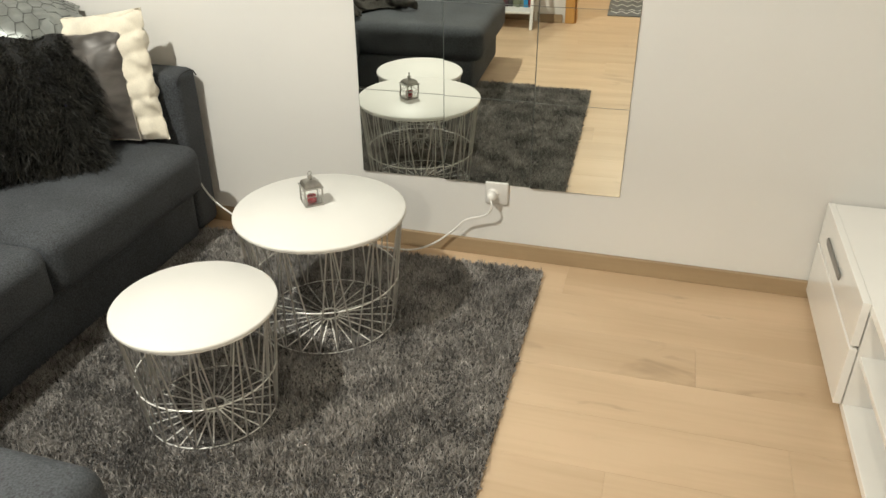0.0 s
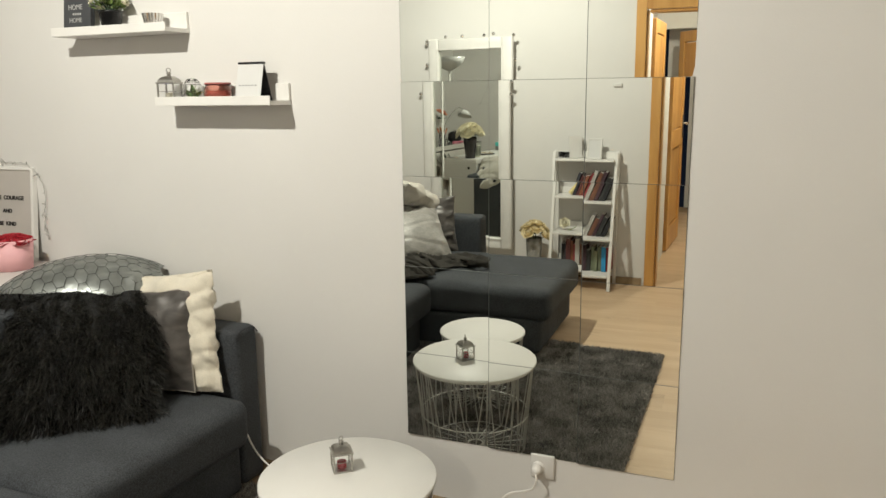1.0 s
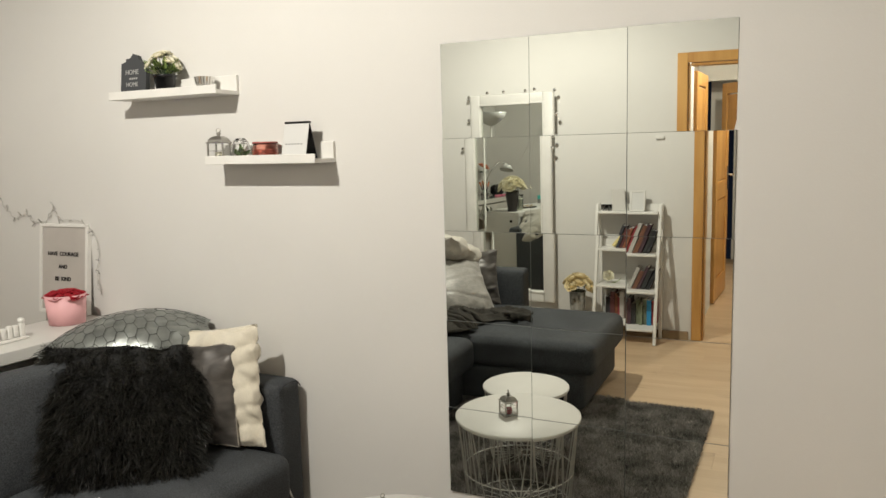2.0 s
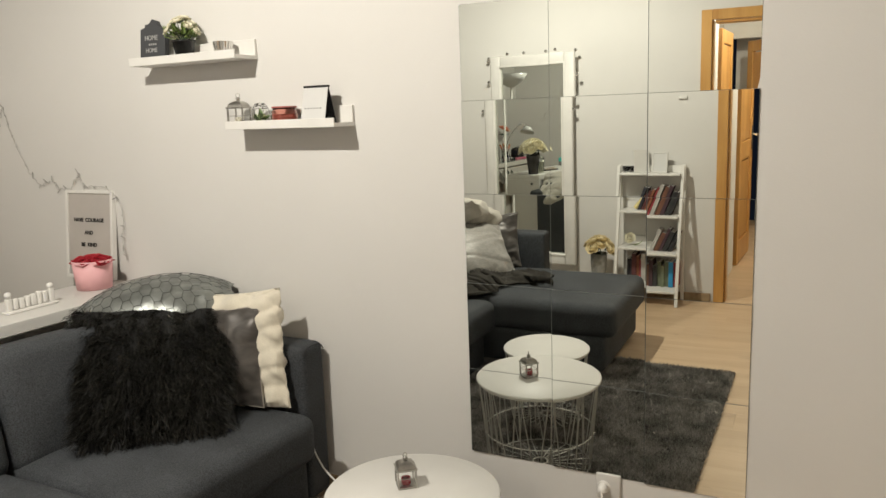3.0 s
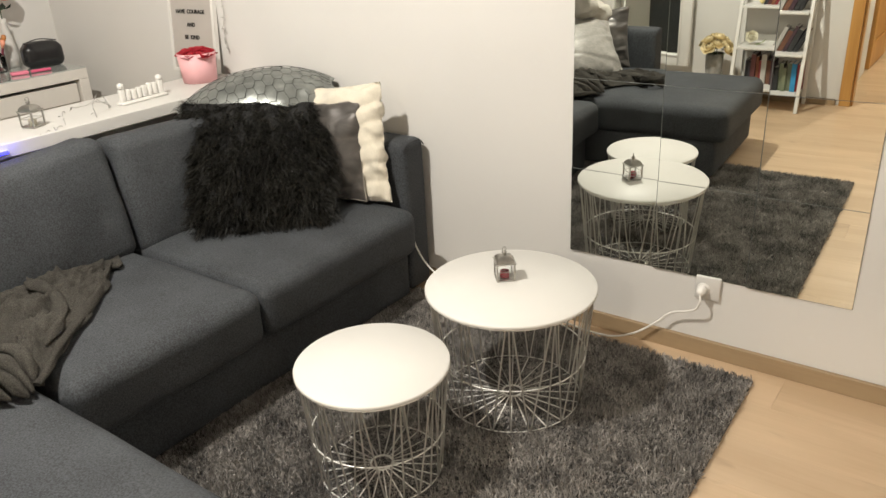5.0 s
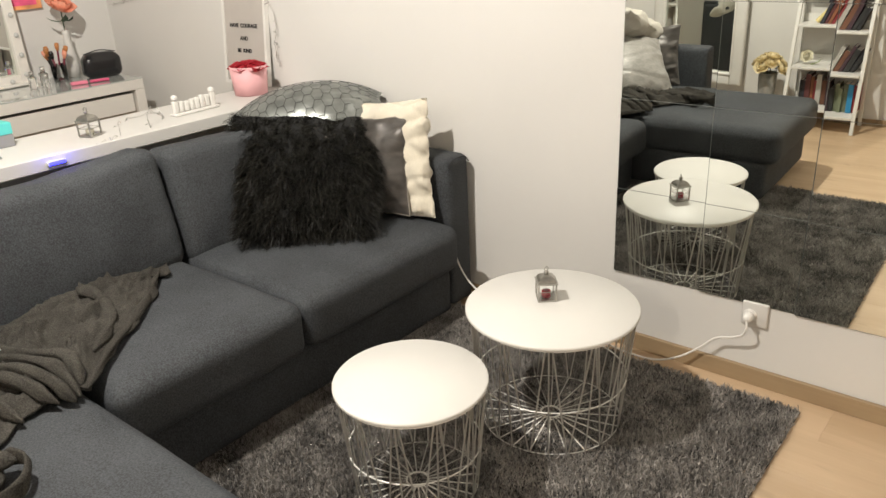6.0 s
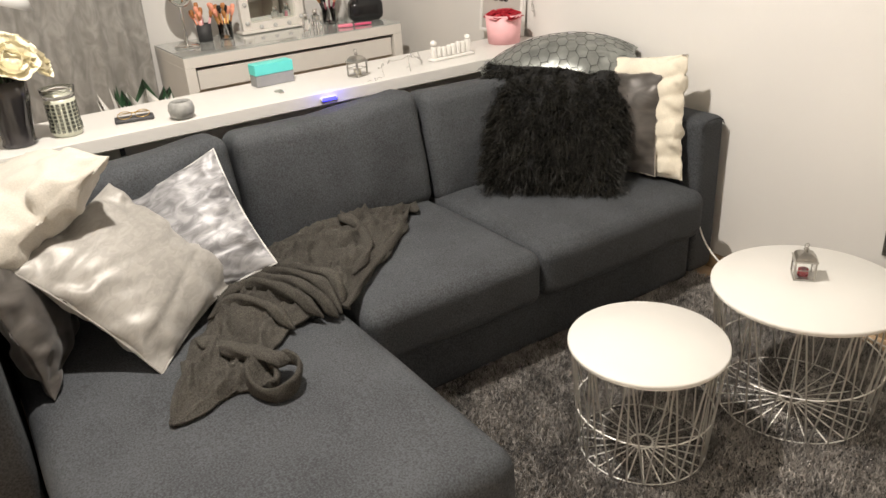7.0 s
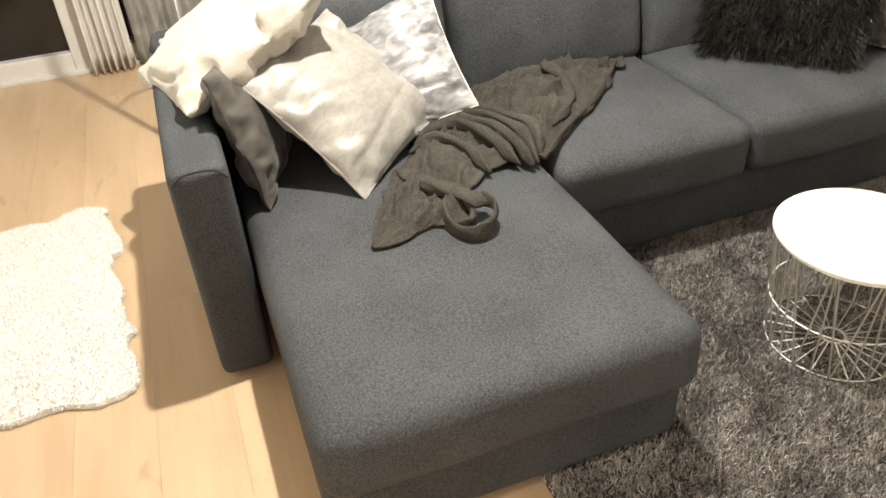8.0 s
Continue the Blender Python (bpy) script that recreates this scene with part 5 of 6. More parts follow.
def flower_vase(x, y, z, r, h, petal, n, seed, label, br=0.05, glass=None, spread=0.1):
    t = thing("flower_vase", (x, y, z), label, "vase")
    part("vase", lathe([(0, 0), (r * 0.74, 0), (r * 0.78, h * 0.03), (r * 0.70, h * 0.10), (r * 0.80, h * 0.35), (r * 0.96, h * 0.75), (r, h), (r * 0.94, h), (r * 0.9, h * 0.75), (r * 0.74, h * 0.35), (r * 0.6, h * 0.12), (0, h * 0.1)], 36),
         glass or M_BLACK, t)
    bouquet(t, (0, 0, h), spread, 0.10, n, br, petal, seed, 18, M_GREEN, 0.7, (0, 0, h * 0.6))


flower_vase(-1.575, -2.150, CZ + 0.001, 0.066, 0.20, mat("cream petal", (0.88, 0.82, 0.63), 0.6, var=0.10, scale=20), 13, 77, "glossy black vase of cream roses on the console", 0.060, mat("black glass", (0.035, 0.032, 0.034), 0.12, var=0.1, coat=0.4), 0.10)


def led_strip():
    t = thing("led_light", (-1.452, -1.12, CZ - 0.02), "small blue glowing lamp on the console's edge", "lamp")
    part("case", box(-0.0075, -0.070, -0.010, 0.005, -0.005, 0.004, bevel=0.003), M_WHITE, t)
    part("diode", boxes((0.0055, -0.065, -0.008, 0.008, -0.010, 0.003), bevel=0.001), M_BLUE, t)
    data = bpy.data.lights.new("led_glow", "POINT")
    data.energy, data.color, data.shadow_soft_size = 0.25, (0.05, 0.05, 1.0), 0.02
    ob = new("led_glow", data)
    ob.location = (-1.425, -1.15, CZ + 0.012)


led_strip()


# ---- fairy light wire on the wall ----
def garland(pts, seed, label):
    rnd = random.Random(seed)
    path = curve_points(pts, 9)
    path = [p + Vector((rnd.uniform(-0.008, 0.008), 0, rnd.uniform(-0.008, 0.008))) for p in path]
    t = thing("fairy_lights", tuple(path[0]), label, "fairy lights")
    part("wire", tube([p - path[0] for p in path], 0.0012, 4), M_TINSEL, t)
    for k in range(4, len(path), 5):
        d = Vector((rnd.uniform(-0.02, 0.02), -0.004, rnd.uniform(-0.025, 0.025)))
        part("bulb_drop", tube([path[k] - path[0], path[k] - path[0] + d, path[k] - path[0] + d * 1.3], 0.0024, 5), M_TINSEL, t)


garland([(-3.05, -0.006, 1.09), (-2.89, -0.006, 1.114), (-2.684, -0.006, 1.143), (-2.60, -0.006, 1.21), (-2.531, -0.006, 1.323), (-2.46, -0.006, 1.46), (-2.425, -0.006, 1.547), (-2.40, -0.006, 1.46),
         (-2.362, -0.006, 1.378), (-2.286, -0.006, 1.244), (-2.20, -0.006, 1.18), (-2.12, -0.006, 1.20), (-2.08, -0.006, 1.165), (-1.99, -0.006, 1.168), (-1.93, -0.006, 1.235), (-1.91, -0.006, 1.18), (-1.83, -0.006, 1.175),
         (-1.70, -0.012, 1.15), (-1.66, -0.012, 1.02), (-1.685, -0.012, 0.95), (-1.66, -0.012, 0.86)], 3, "unlit wire fairy lights draped on the white wall")
garland([(-1.52, -0.78, CZ + 0.004), (-1.55, -0.74, CZ + 0.05), (-1.60, -0.66, CZ + 0.006), (-1.72, -0.62, CZ + 0.004), (-1.70, -0.78, CZ + 0.004), (-1.50, -0.90, CZ + 0.004), (-1.48, -1.0, CZ + 0.004)], 8, "loose wire fairy lights lying on the console")


# ---- dressing table ----
DZ = 0.762


def dressing_table():
    t = thing("dressing_table", (-2.84, -0.74, 0), "white dressing table with a glass top and one wide drawer", "dressing table")
    part("top", box(-0.235, -0.595, DZ - 0.055, 0.245, 0.585, DZ - 0.006, bevel=0.002), M_DESK, t, smooth=False)
    part("glass_sheet", box(-0.234, -0.594, DZ - 0.0055, 0.244, 0.584, DZ, bevel=0.001), mat("greyish glass sheet", (0.42, 0.44, 0.42), 0.06, var=0.02, coat=0.6), t, "glass sheet over the top", smooth=False)
    for y0 in (-0.595, 0.535):
        part("side_panel", box(-0.235, y0, 0, 0.245, y0 + 0.05, DZ - 0.0555, bevel=0.002), M_DESK, t, smooth=False)
    part("drawer_front", box(0.205, -0.535, DZ - 0.163, 0.228, 0.525, DZ - 0.072, bevel=0.002), M_DESK, t, smooth=False)
    part("drawer_box", box(-0.20, -0.53, DZ - 0.155, 0.204, 0.52, DZ - 0.075), M_DESK, t, smooth=False)
    part("back_panel", box(-0.235, -0.545, DZ - 0.30, -0.22, 0.535, DZ - 0.056), M_DESK, t, smooth=False)


dressing_table()


def vanity_mirror():
    t = thing("vanity_mirror", pose(-2.985, -0.715, DZ + 0.002, 0, 0, 91.2) @ pose(0, 0, 0, -2.8), "white vanity mirror framed with round bulbs on the dressing table", "mirror")
    w, h, f = 0.36, 0.48, 0.05
    for r in ((-w / 2, -0.02, 0, -w / 2 + f, 0.02, h), (w / 2 - f, -0.02, 0, w / 2, 0.02, h), (-w / 2 + f, -0.02, 0, w / 2 - f, 0.02, f), (-w / 2 + f, -0.02, h - f, w / 2 - f, 0.02, h)):
        part("frame_bar", box(*r, bevel=0.003), M_DESK, t, smooth=False)
    part("mirror_glass", box(-w / 2 + f, -0.003, f - h / 2, w / 2 - f, 0.003, h / 2 - f), M_MIRROR, t, smooth=False, m=pose(0, -0.002, h / 2, 4, 0, 2))
    part("foot", box(-0.2, -0.05, -0.001, 0.2, 0.05, 0.014, bevel=0.004), M_DESK, t)
    for k in range(5):
        for sx in (-1, 1):
            part("bulb_globe", lathe([(0, -0.012), (0.008, -0.009), (0.012, 0), (0.008, 0.009), (0, 0.012)], 14), M_OPAL, t, m=pose(sx * (w / 2 - f / 2), -0.026, 0.05 + k * 0.095))
    for k in range(3):
        part("bulb_globe", lathe([(0, -0.012), (0.008, -0.009), (0.012, 0), (0.008, 0.009), (0, 0.012)], 14), M_OPAL, t, m=pose(-0.08 + 0.08 * k, -0.026, f / 2))


vanity_mirror()


def round_mirror():
    t = thing("standing_mirror", (-2.87, -1.225, DZ + 0.001, 0, 0, 126), "round chrome make-up mirror on a stem", "mirror")
    part("foot", lathe([(0, 0), (0.062, 0), (0.062, 0.006), (0.045, 0.014), (0.012, 0.02), (0, 0.02)], 32), M_CHROME, t)
    part("stem", lathe([(0.006, 0.018), (0.005, 0.10), (0.008, 0.15), (0.005, 0.19)], 14), M_CHROME, t)
    part("rim", ring(0.092, 0, 0.007, 40, 8), M_CHROME, t, m=pose(0, 0, 0.285, 78))
    part("glass", lathe([(0, -0.003), (0.09, -0.003), (0.09, 0.003), (0, 0.003)], 40), M_MIRROR, t, m=pose(0, 0, 0.285, 78))


round_mirror()


def brush_cup(x, y, seed, label, cup, tones, n=14):
    rnd = random.Random(seed)
    t = thing("brush_cup", (x, y, DZ + 0.001), label, "brush cup")
    part("cup", lathe([(0, 0), (0.034, 0), (0.038, 0.085), (0.036, 0.085), (0.032, 0.004), (0, 0.004)], 24), cup, t)
    for k in range(n):
        a, l = rnd.uniform(0, 6.28), rnd.uniform(0.13, 0.19)
        d = Vector((math.cos(a) * 0.3, math.sin(a) * 0.3, 1)).normalized()
        o = Vector((math.cos(a) * 0.010, math.sin(a) * 0.010, 0.005))
        b = part("brush", tube([o, o + d * l * 0.78], 0.0048, 7), rnd.choice(tones), t)
        part("bristles", lathe([(0, 0), (0.006, 0.002), (0.012, 0.026), (0.010, 0.040), (0, 0.043)], 10), rnd.choice((M_BROWN, M_BROWN, M_BLACK, M_PEACH)), b,
             m=Matrix.Translation(o + d * l * 0.78) @ d.to_track_quat("Z", "Y").to_matrix().to_4x4())


brush_cup(-2.93, -1.00, 3, "clear cup crowded with wooden make-up brushes", M_GLASS, (M_BROWN, M_GOLD, M_BROWN), 16)
brush_cup(-2.96, -1.10, 9, "dark cup of pink and black make-up brushes", M_DARK, (M_PINK, M_BLACK, M_PEACH), 10)
brush_cup(-2.90, -0.425, 14, "clear cup of black and berry red lipsticks and brushes", M_GLASS, (M_BLACK, mat("berry", (0.16, 0.01, 0.03), 0.4), M_BLACK), 9)


def perfume(x, y, s, label):
    t = thing("perfume_bottle", (x, y, DZ + 0.001), label, "bottle", "perfume bottles")
    part("flask", box(-0.02 * s, -0.014 * s, 0, 0.02 * s, 0.014 * s, 0.052 * s, bevel=0.006 * s), M_GLASS, t)
    part("cap", lathe([(0, 0.0525 * s), (0.009 * s, 0.0525 * s), (0.009 * s, 0.075 * s), (0, 0.077 * s)], 14), M_CHROME, t)


perfume(-2.82, -0.60, 1.1, "clear glass perfume bottle with a metal cap")
perfume(-2.84, -0.535, 1.25, "taller clear perfume bottle with a metal cap")
perfume(-2.76, -0.56, 0.9, "small clear perfume bottle with a metal cap")


def toiletry_bag():
    t = thing("toiletry_bag", (-2.83, -0.235, DZ + 0.001, 0, 0, 80), "glossy black toiletry bag on the dressing table", "bag")
    part("bag_body", soft_box(0.19, 0.10, 0.115, 0.035, 14, 0.012, 0.006, 4), M_BLACK, t)
    part("zip", tube(curve_points([(-0.08, 0.0, 0.118), (0, 0.004, 0.132), (0.08, 0.0, 0.118)], 6), 0.003, 6), M_DARK, t)
    t = thing("hair_brush", (-2.70, -0.40, DZ + 0.001, 0, 0, 72), "pink plastic hair brush lying on the glass top", "hair brush")
    part("handle", tube(curve_points([(0.02, 0, 0.008), (0.08, 0, 0.009), (0.11, 0, 0.008)], 5), 0.007, 8), mat("hot pink", (0.75, 0.10, 0.22), 0.4), t)
    part("paddle", soft_box(0.08, 0.035, 0.016, 0.007, 8), mat("rose pink", (0.80, 0.22, 0.32), 0.4), t, m=pose(-0.03, 0, 0))


toiletry_bag()


def wall_art():
    t = thing("canvas_picture", (X0 + 0.004, -0.43, 1.11), "small pink and orange abstract canvas on the wall", "picture")
    part("canvas", box(0, -0.10, 0, 0.018, 0.075, 0.24, bevel=0.002), mat("orange paint", (0.78, 0.34, 0.14), 0.7, var=0.35, scale=9), t, smooth=False)
    part("pink_field", box(0.0185, -0.075, 0.02, 0.0205, 0.05, 0.2), mat("pink paint", (0.75, 0.10, 0.22), 0.7, var=0.3, scale=14), t, smooth=False)
    t = thing("flower_vase", (-2.98, -0.315, DZ + 0.001), "slim white vase with one peach flower", "vase")
    part("vase", lathe([(0, 0), (0.03, 0), (0.036, 0.06), (0.024, 0.14), (0.014, 0.21), (0.018, 0.235), (0.014, 0.235), (0.010, 0.2), (0, 0.19)], 28), M_WHITE, t)
    part("bloom", petal_bloom(bmesh.new(), Vector((0.01, 0, 0.345)), 0.065, 90, (0.5, 0.1, 1)), M_PEACH, t)
    part("stem", tube([(0, 0, 0.2), (0.008, 0, 0.345)], 0.003, 6), M_GREEN, t)
    lb = bmesh.new()
    for a in (20, 140, 250):
        leaf(lb, pose(0.004, 0, 0.28, 0, 0, a) @ pose(0, 0, 0, 0, 70), 0.08, 0.022)
    part("leaves", lb, M_GREEN, t)
    t = thing("wall_rosette", (X0 + 0.004, -1.13, 1.16), "small white plaster rosette on the wall", "ornament")
    part("centre", lathe([(0, 0.012), (0.012, 0.010), (0.016, 0), (0, 0)], 20), M_MATTE, t, m=pose(0, 0, 0, 0, 90))
    for ring_no, (count, length, tilt) in enumerate(((7, 0.040, 60), (9, 0.066, 80))):
        for k in range(count):
            lb = bmesh.new()
            leaf(lb, pose(0.004, 0, 0, 360 * k / count + 20 * ring_no) @ pose(0, 0, 0.008, 0, 90 - tilt, 0), length, 0.030)
            part("petal", lb, M_MATTE, t)


wall_art()


# ---- leafy plant and lamp behind the console ----
def floor_plant():
    t = thing("potted_plant", (-2.10, -1.66, 0.12), "plant with white and dark green leaves on a white stool", "plant")
    part("stool", boxes((-0.14, -0.16, 0.36, 0.14, 0.16, 0.385), (-0.13, -0.15, -0.12, -0.10, -0.12, 0.36), (0.10, -0.15, -0.12, 0.13, -0.12, 0.36), (-0.13, 0.12, -0.12, -0.10, 0.15, 0.36), (0.10, 0.12, -0.12, 0.13, 0.15, 0.36), bevel=0.004), M_MATTE, t)
    part("pot", lathe([(0, 0.386), (0.06, 0.386), (0.08, 0.49), (0.076, 0.49), (0, 0.47)], 28), M_MATTE, t)
    rnd = random.Random(6)
    for k in range(26):
        a = rnd.uniform(0, 360)
        lb = bmesh.new()
        leaf(lb, pose(0, 0, 0.47, 0, 0, a) @ pose(0.02, 0, 0, 0, rnd.uniform(8, 52), rnd.uniform(-30, 30)), rnd.uniform(0.14, 0.22), rnd.uniform(0.05, 0.075))
        part("leaf", lb, M_GREEN if k % 3 == 0 else M_SHEER, t)


floor_plant()


def torchiere():
    t = thing("floor_lamp", (-1.74, -2.385, 0.0), "white uplighter floor lamp with a small reading arm, unlit", "lamp")
    part("base", lathe([(0, 0), (0.12, 0), (0.12, 0.012), (0.11, 0.02), (0.02, 0.03), (0, 0.03)], 36), M_MATTE, t)
    part("pole", tube([(0, 0, 0.02), (0, 0, 1.60)], 0.009, 12), M_MATTE, t)
    part("bowl", lathe([(0.012, 1.585), (0.05, 1.60), (0.12, 1.65), (0.15, 1.71), (0.146, 1.71), (0.115, 1.658), (0.045, 1.61), (0.0, 1.605)], 40), M_OPAL, t)
    part("reading_arm", tube(curve_points([(0, 0, 1.02), (0.01, 0.08, 1.14), (0.04, 0.22, 1.24), (0.06, 0.34, 1.215)], 6), 0.005, 8), M_CHROME, t)
    part("reading_shade", lathe([(0.012, 0.0), (0.04, 0.015), (0.07, 0.06), (0.067, 0.06), (0.036, 0.018), (0, 0.004)], 32), M_OPAL, t, m=pose(0.06, 0.34, 1.215, 160, 0, 0))


torchiere()


# ---- gloss white media bench by the east wall ----
def media_bench():
    t = thing("media_bench", (1.537, 0.0, 0.0), "low glossy white media bench with a drawer and open compartments", "media bench")
    d, h, y0, y1 = 0.40, 0.340, -0.005, -1.30
    part("top", box(0.002, y1, h - 0.022, d, y0, h, bevel=0.0015), M_GLOSS, t, smooth=False)
    part("bottom", box(0.004, y1, 0.012, d, y0, 0.034, bevel=0.0015), M_GLOSS, t, smooth=False)
    part("back", box(d - 0.012, y1 + 0.018, 0.0345, d, y0 - 0.018, h - 0.0225), M_GLOSS, t, smooth=False)
    for y in (y0, -0.572, y1 + 0.018):
        part("upright", box(0.004, y - 0.018, 0.0345, d - 0.0125, y, h - 0.0225, bevel=0.001), M_GLOSS, t, smooth=False)
    part("shelf", box(0.010, y1 + 0.0185, 0.175, d - 0.013, -0.5905, 0.190, bevel=0.001), M_GLOSS, t, smooth=False)
    part("plinth", box(0.02, y1 + 0.02, 0.0, d - 0.02, y0 - 0.02, 0.0115), M_GLOSS, t, smooth=False)
    dr = part("drawer_front", box(-0.018, -0.585, 0.214, 0.0015, y0 - 0.001, h + 0.002, bevel=0.0015), M_GLOSS, t, smooth=False)
    part("drawer_handle", box(-0.024, -0.345, 0.262, -0.0185, -0.13, 0.284, bevel=0.002), mat("brushed grey metal", (0.24, 0.235, 0.225), 0.35, 0.7), dr, smooth=False)
    part("flap_front", box(-0.018, -0.585, 0.030, 0.0015, y0 - 0.001, 0.205, bevel=0.0015), M_GLOSS, t, smooth=False)


media_bench()


# ---- the wall opposite: framed mirror, ladder shelf, flowers, switch ----
def framed_mirror():
    t = thing("framed_mirror", (-0.94, Y0 + 0.038, 0.195, 0, 0, 5), "tall wall mirror in a moulded white frame with metal baubles", "mirror")
    w, h, f = 0.70, 1.61, 0.085
    for r in ((-w / 2, 0, 0, -w / 2 + f, 0.04, h), (w / 2 - f, 0, 0, w / 2, 0.04, h), (-w / 2 + f, 0, 0, w / 2 - f, 0.04, f), (-w / 2 + f, 0, h - f, w / 2 - f, 0.04, h)):
        b = part("frame_bar", box(*r, bevel=0.012), M_MATTE, t)
    for r in ((-w / 2 + f - 0.014, 0.0405, f - 0.014, -w / 2 + f, 0.048, h - f + 0.014), (w / 2 - f, 0.0405, f - 0.014, w / 2 - f + 0.014, 0.048, h - f + 0.014), (-w / 2 + f, 0.0405, f - 0.014, w / 2 - f, 0.048, f), (-w / 2 + f, 0.0405, h - f, w / 2 - f, 0.048, h - f + 0.014)):
        part("inner_bead", box(*r, bevel=0.003), M_MATTE, t)
    part("mirror_glass", box(-w / 2 + f, 0.008, f, w / 2 - f, 0.014, h - f), M_MIRROR, t, smooth=False)
    for x, z in ((-0.36, 1.60), (-0.365, 1.58), (-0.20, 1.625), (-0.06, 1.625), (0.12, 1.625), (0.20, 1.63), (0.36, 1.615), (0.372, 1.44), (0.365, 1.28), (0.36, 1.19), (-0.365, 1.42), (-0.365, 1.2)):
        part("bauble", lathe([(0, -0.014), (0.009, -0.01), (0.014, 0), (0.009, 0.01), (0, 0.014)], 14), M_CHROME, t, m=pose(x, 0.035, z))


framed_mirror()

BOOKS = [mat("book cloth", c, 0.6, var=0.1) for c in ((0.02, 0.02, 0.022), (0.10, 0.03, 0.03), (0.25, 0.03, 0.035), (0.16, 0.07, 0.04), (0.03, 0.03, 0.03), (0.03, 0.03, 0.04), (0.22, 0.08, 0.04), (0.42, 0.40, 0.37), (0.06, 0.03, 0.04))]

BLUE, SAGE = mat("blue cloth", (0.03, 0.25, 0.50), 0.6), mat("sage cloth", (0.17, 0.19, 0.12), 0.6)


def book(x, y, z, w, d, h, lean, material, i):
    t = thing("book", Matrix.Translation((x, y, z)) @ pose(0, 0, 0, 0, lean, 0), "closed book standing on the white ladder shelf", "book", "books on the ladder shelf")
    part("cover", boxes((0, 0, 0, 0.002, d, h), (w - 0.002, 0, 0, w, d, h), (0.002, d - 0.002, 0, w - 0.002, d, h)), material, t, smooth=False)
    part("pages", box(0.0022, 0.003, 0.002, w - 0.0022, d - 0.0025, h - 0.003), M_PAPER, t, smooth=False)


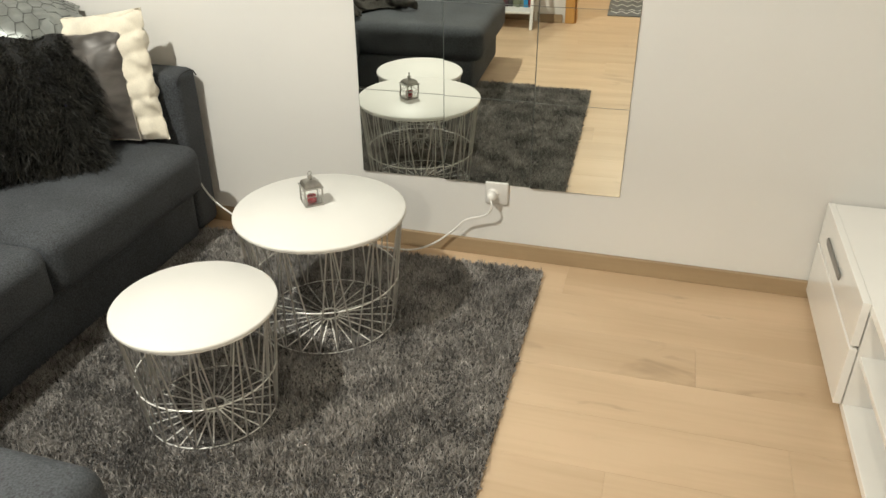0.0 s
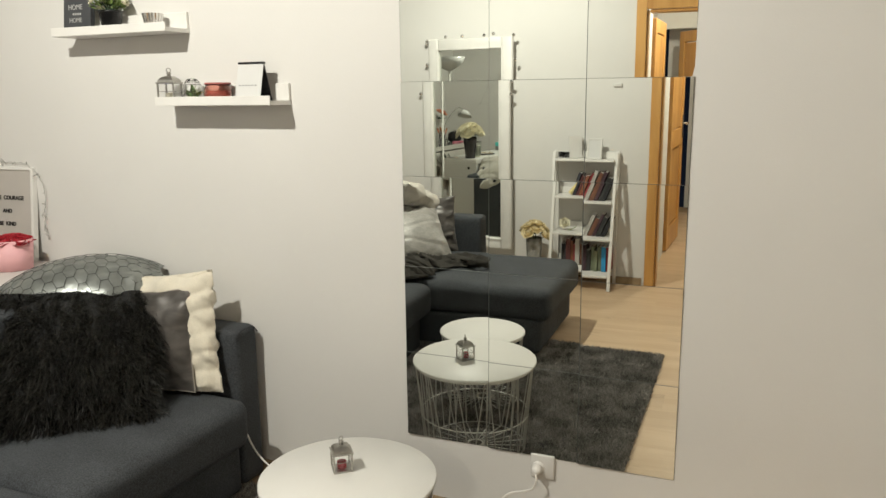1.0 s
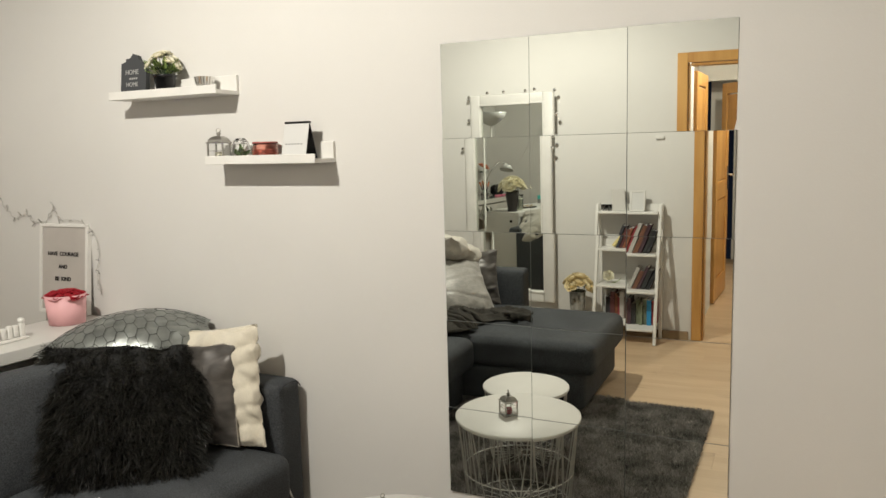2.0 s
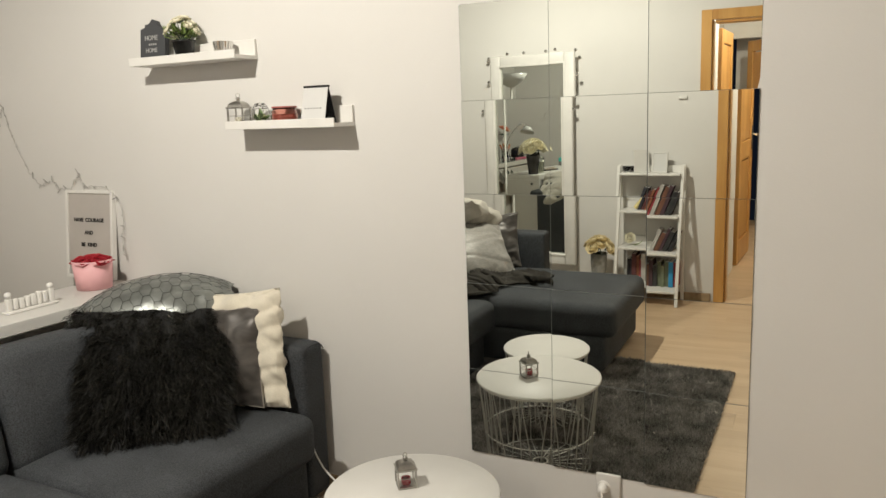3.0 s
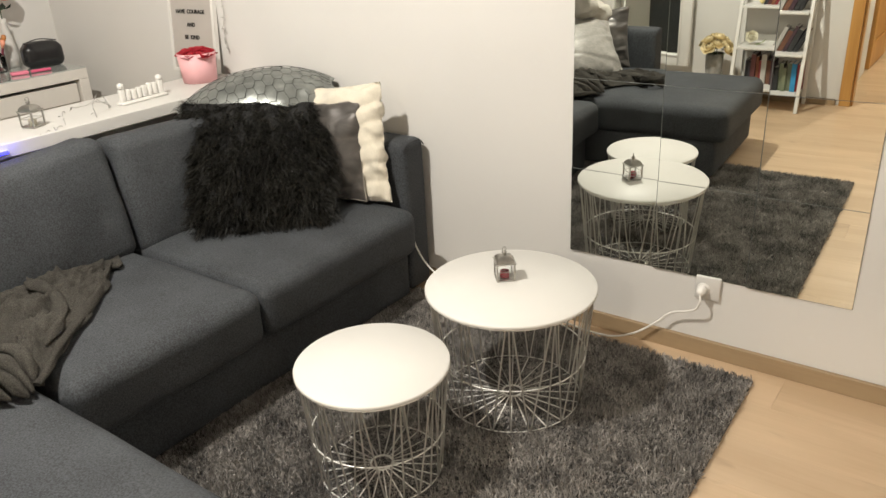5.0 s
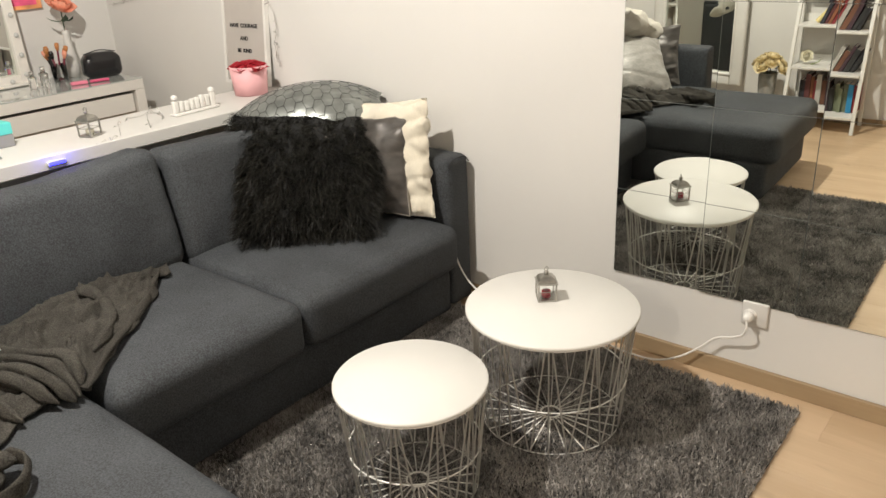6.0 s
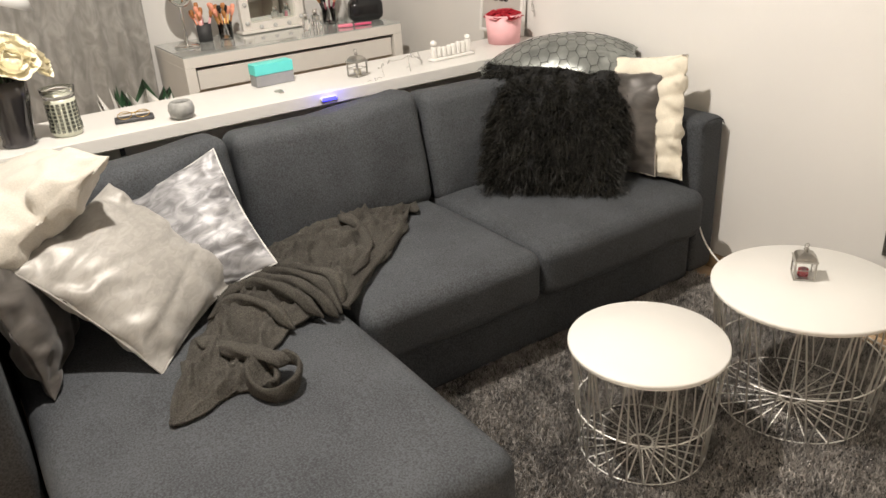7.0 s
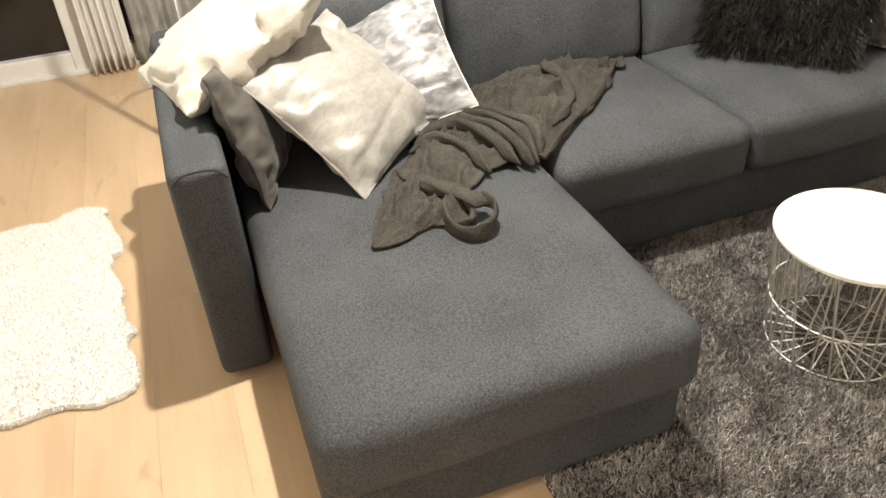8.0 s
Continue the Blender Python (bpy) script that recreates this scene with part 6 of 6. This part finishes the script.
def ladder_shelf():
    t = thing("ladder_shelf", (-0.03, Y0, 0), "white wooden ladder shelf full of books by the doorway", "bookshelf")
    w = 0.44
    for sx in (-1, 1):
        part("back_post", box(sx * w / 2 - 0.011, 0.02, 0, sx * w / 2 + 0.011, 0.045, 0.97, bevel=0.002), M_MATTE, t, smooth=False)
        bm = box(-0.011, -0.0125, 0, 0.011, 0.0125, 0.99, bevel=0.002)
        bm.transform(pose(sx * w / 2, 0.315, 0, 13.3))
        part("front_post", bm, M_MATTE, t, smooth=False)
    for z, d in ((0.125, 0.27), (0.385, 0.22), (0.645, 0.165), (0.915, 0.11)):
        part("shelf", box(-w / 2 + 0.012, 0.022, z - 0.016, w / 2 - 0.012, 0.04 + d, z, bevel=0.002), M_MATTE, t, smooth=False)
        part("back_rail", box(-w / 2 + 0.012, 0.022, z + 0.0005, w / 2 - 0.012, 0.032, z + 0.05, bevel=0.002), M_MATTE, t, smooth=False)
    rnd = random.Random(4)
    k = 0
    for z, x0, x1, lean, ymax in ((0.1255, -0.16, 0.19, 0, 0.24), (0.3855, 0.0, 0.15, 24, 0.19), (0.6455, -0.09, 0.14, 22, 0.14)):
        x = x0
        while x < x1:
            bw, bh = rnd.uniform(0.014, 0.032), rnd.uniform(0.15, 0.21)
            bd = min(rnd.uniform(0.11, 0.14), ymax - 0.035)
            ln = lean + rnd.uniform(-2, 2) if lean else 0
            cloth = BLUE if z < 0.2 and 0.12 < x < 0.17 else (SAGE if z < 0.2 and 0.05 < x <= 0.12 else BOOKS[k * 5 % 9])
            book(-0.03 + x, Y0 + 0.036, z, bw, bd, bh, ln, cloth, k)
            x += bw / math.cos(math.radians(ln)) + (0.004 if lean else 0.001)
            k += 1
    f = thing("photo_frame", pose(0.025, Y0 + 0.095, 0.916, -10, 0, 186), "white picture frame with a pale print on the ladder shelf", "picture frame")
    part("frame", boxes((-0.055, -0.006, 0, -0.043, 0.006, 0.15), (0.043, -0.006, 0, 0.055, 0.006, 0.15), (-0.043, -0.006, 0, 0.043, 0.006, 0.012), (-0.043, -0.006, 0.138, 0.043, 0.006, 0.15), bevel=0.001), M_WHITE, f, smooth=False)
    part("print", box(-0.044, -0.002, 0.011, 0.044, 0.003, 0.139), M_PAPER, f, smooth=False)
    f = thing("photo_frame", pose(-0.095, Y0 + 0.075, 0.916, -10, 0, 150), "narrow white picture frame turned aside on the shelf", "picture frame")
    part("frame", box(-0.05, -0.006, 0, 0.05, 0.006, 0.16, bevel=0.002), M_WHITE, f, smooth=False)
    for x in (-0.20, -0.155):
        g = thing("glass_candle_holder", (x, Y0 + 0.085, 0.916), "small clear glass candle holder on the ladder shelf", "candle holder", "glass candle holders")
        part("glass", lathe([(0, 0), (0.02, 0), (0.024, 0.04), (0.022, 0.045), (0.018, 0.005), (0, 0.005)], 20), M_GLASS, g)
    o = thing("orchid_bloom", (-0.17, Y0 + 0.15, 0.386), "white orchid blooms lying on the shelf", "flower")
    part("bloom", petal_bloom(bmesh.new(), Vector((0, 0, 0.05)), 0.035, 5, (0.3, 1, 0.5)), M_IVORY, o)
    lb = bmesh.new()
    leaf(lb, pose(0.02, 0, 0.0, 0, 60, 10), 0.09, 0.02)
    part("leaves", lb, M_LIME, o)
    s = thing("straw_fan", pose(-0.15, Y0 + 0.10, 0.646, 0, 40, 0), "dried straw bundle lying on the shelf", "ornament")
    part("straw", tube([(0, 0, 0.01), (0, 0, 0.14)], 0.016, 9), M_YELLOW, s)


ladder_shelf()
flower_vase(-0.385, -3.24, 0.0, 0.06, 0.33, mat("pale cream petal", (0.78, 0.66, 0.40), 0.6, var=0.12, scale=20), 9, 33, "grey floor vase of yellow and cream flowers", 0.05, M_CONC, 0.09)


def light_switch():
    t = thing("light_switch", (0.168, Y0 + 0.001, 1.44), "small white thermostat strip on the wall", "switch")
    part("plate", box(-0.03, 0, -0.012, 0.03, 0.014, 0.012, bevel=0.003), M_WHITE, t)


light_switch()


def hall_mat():
    t = thing("hall_mat", (0.98, -4.15, 0.0), "grey flat-woven mat with white zigzag lines in the hallway", "rug")
    part("weave", box(-0.28, -0.45, 0.001, 0.28, 0.42, 0.009, bevel=0.002), mat("grey weave", (0.13, 0.13, 0.13), 0.9, var=0.2, scale=60), t, smooth=False)
    for k in range(5):
        pts = [(-0.26 + 0.04 * j, -0.36 + 0.17 * k + (0.035 if j % 2 else -0.035), 0.0095) for j in range(14)]
        part("zigzag_line", tube(pts, 0.0045, 5), M_PAPER, t)


hall_mat()


# ---- unseen ceiling fittings round the bulbs ----
def ceiling_lamp(x, y):
    t = thing("ceiling_lamp", (x, y, ZC), "unseen ceiling lamp with a white cup shade added to block upward light", "lamp", "ceiling lamps")
    part("rose", lathe([(0, 0), (0.05, 0), (0.05, -0.008), (0.012, -0.010), (0.012, -0.018), (0, -0.018)], 28), M_WHITE, t)
    # deep cup added round the bulb to keep its light off the ceiling
    part("shade", lathe([(0.013, -0.012), (0.055, -0.018), (0.084, -0.04), (0.095, -0.106), (0.092, -0.106), (0.081, -0.042), (0.053, -0.021), (0.013, -0.015)], 36), M_WHITE, t)


for px, py in ((-0.58, -1.83), (0.95, -4.9)):
    ceiling_lamp(px, py)
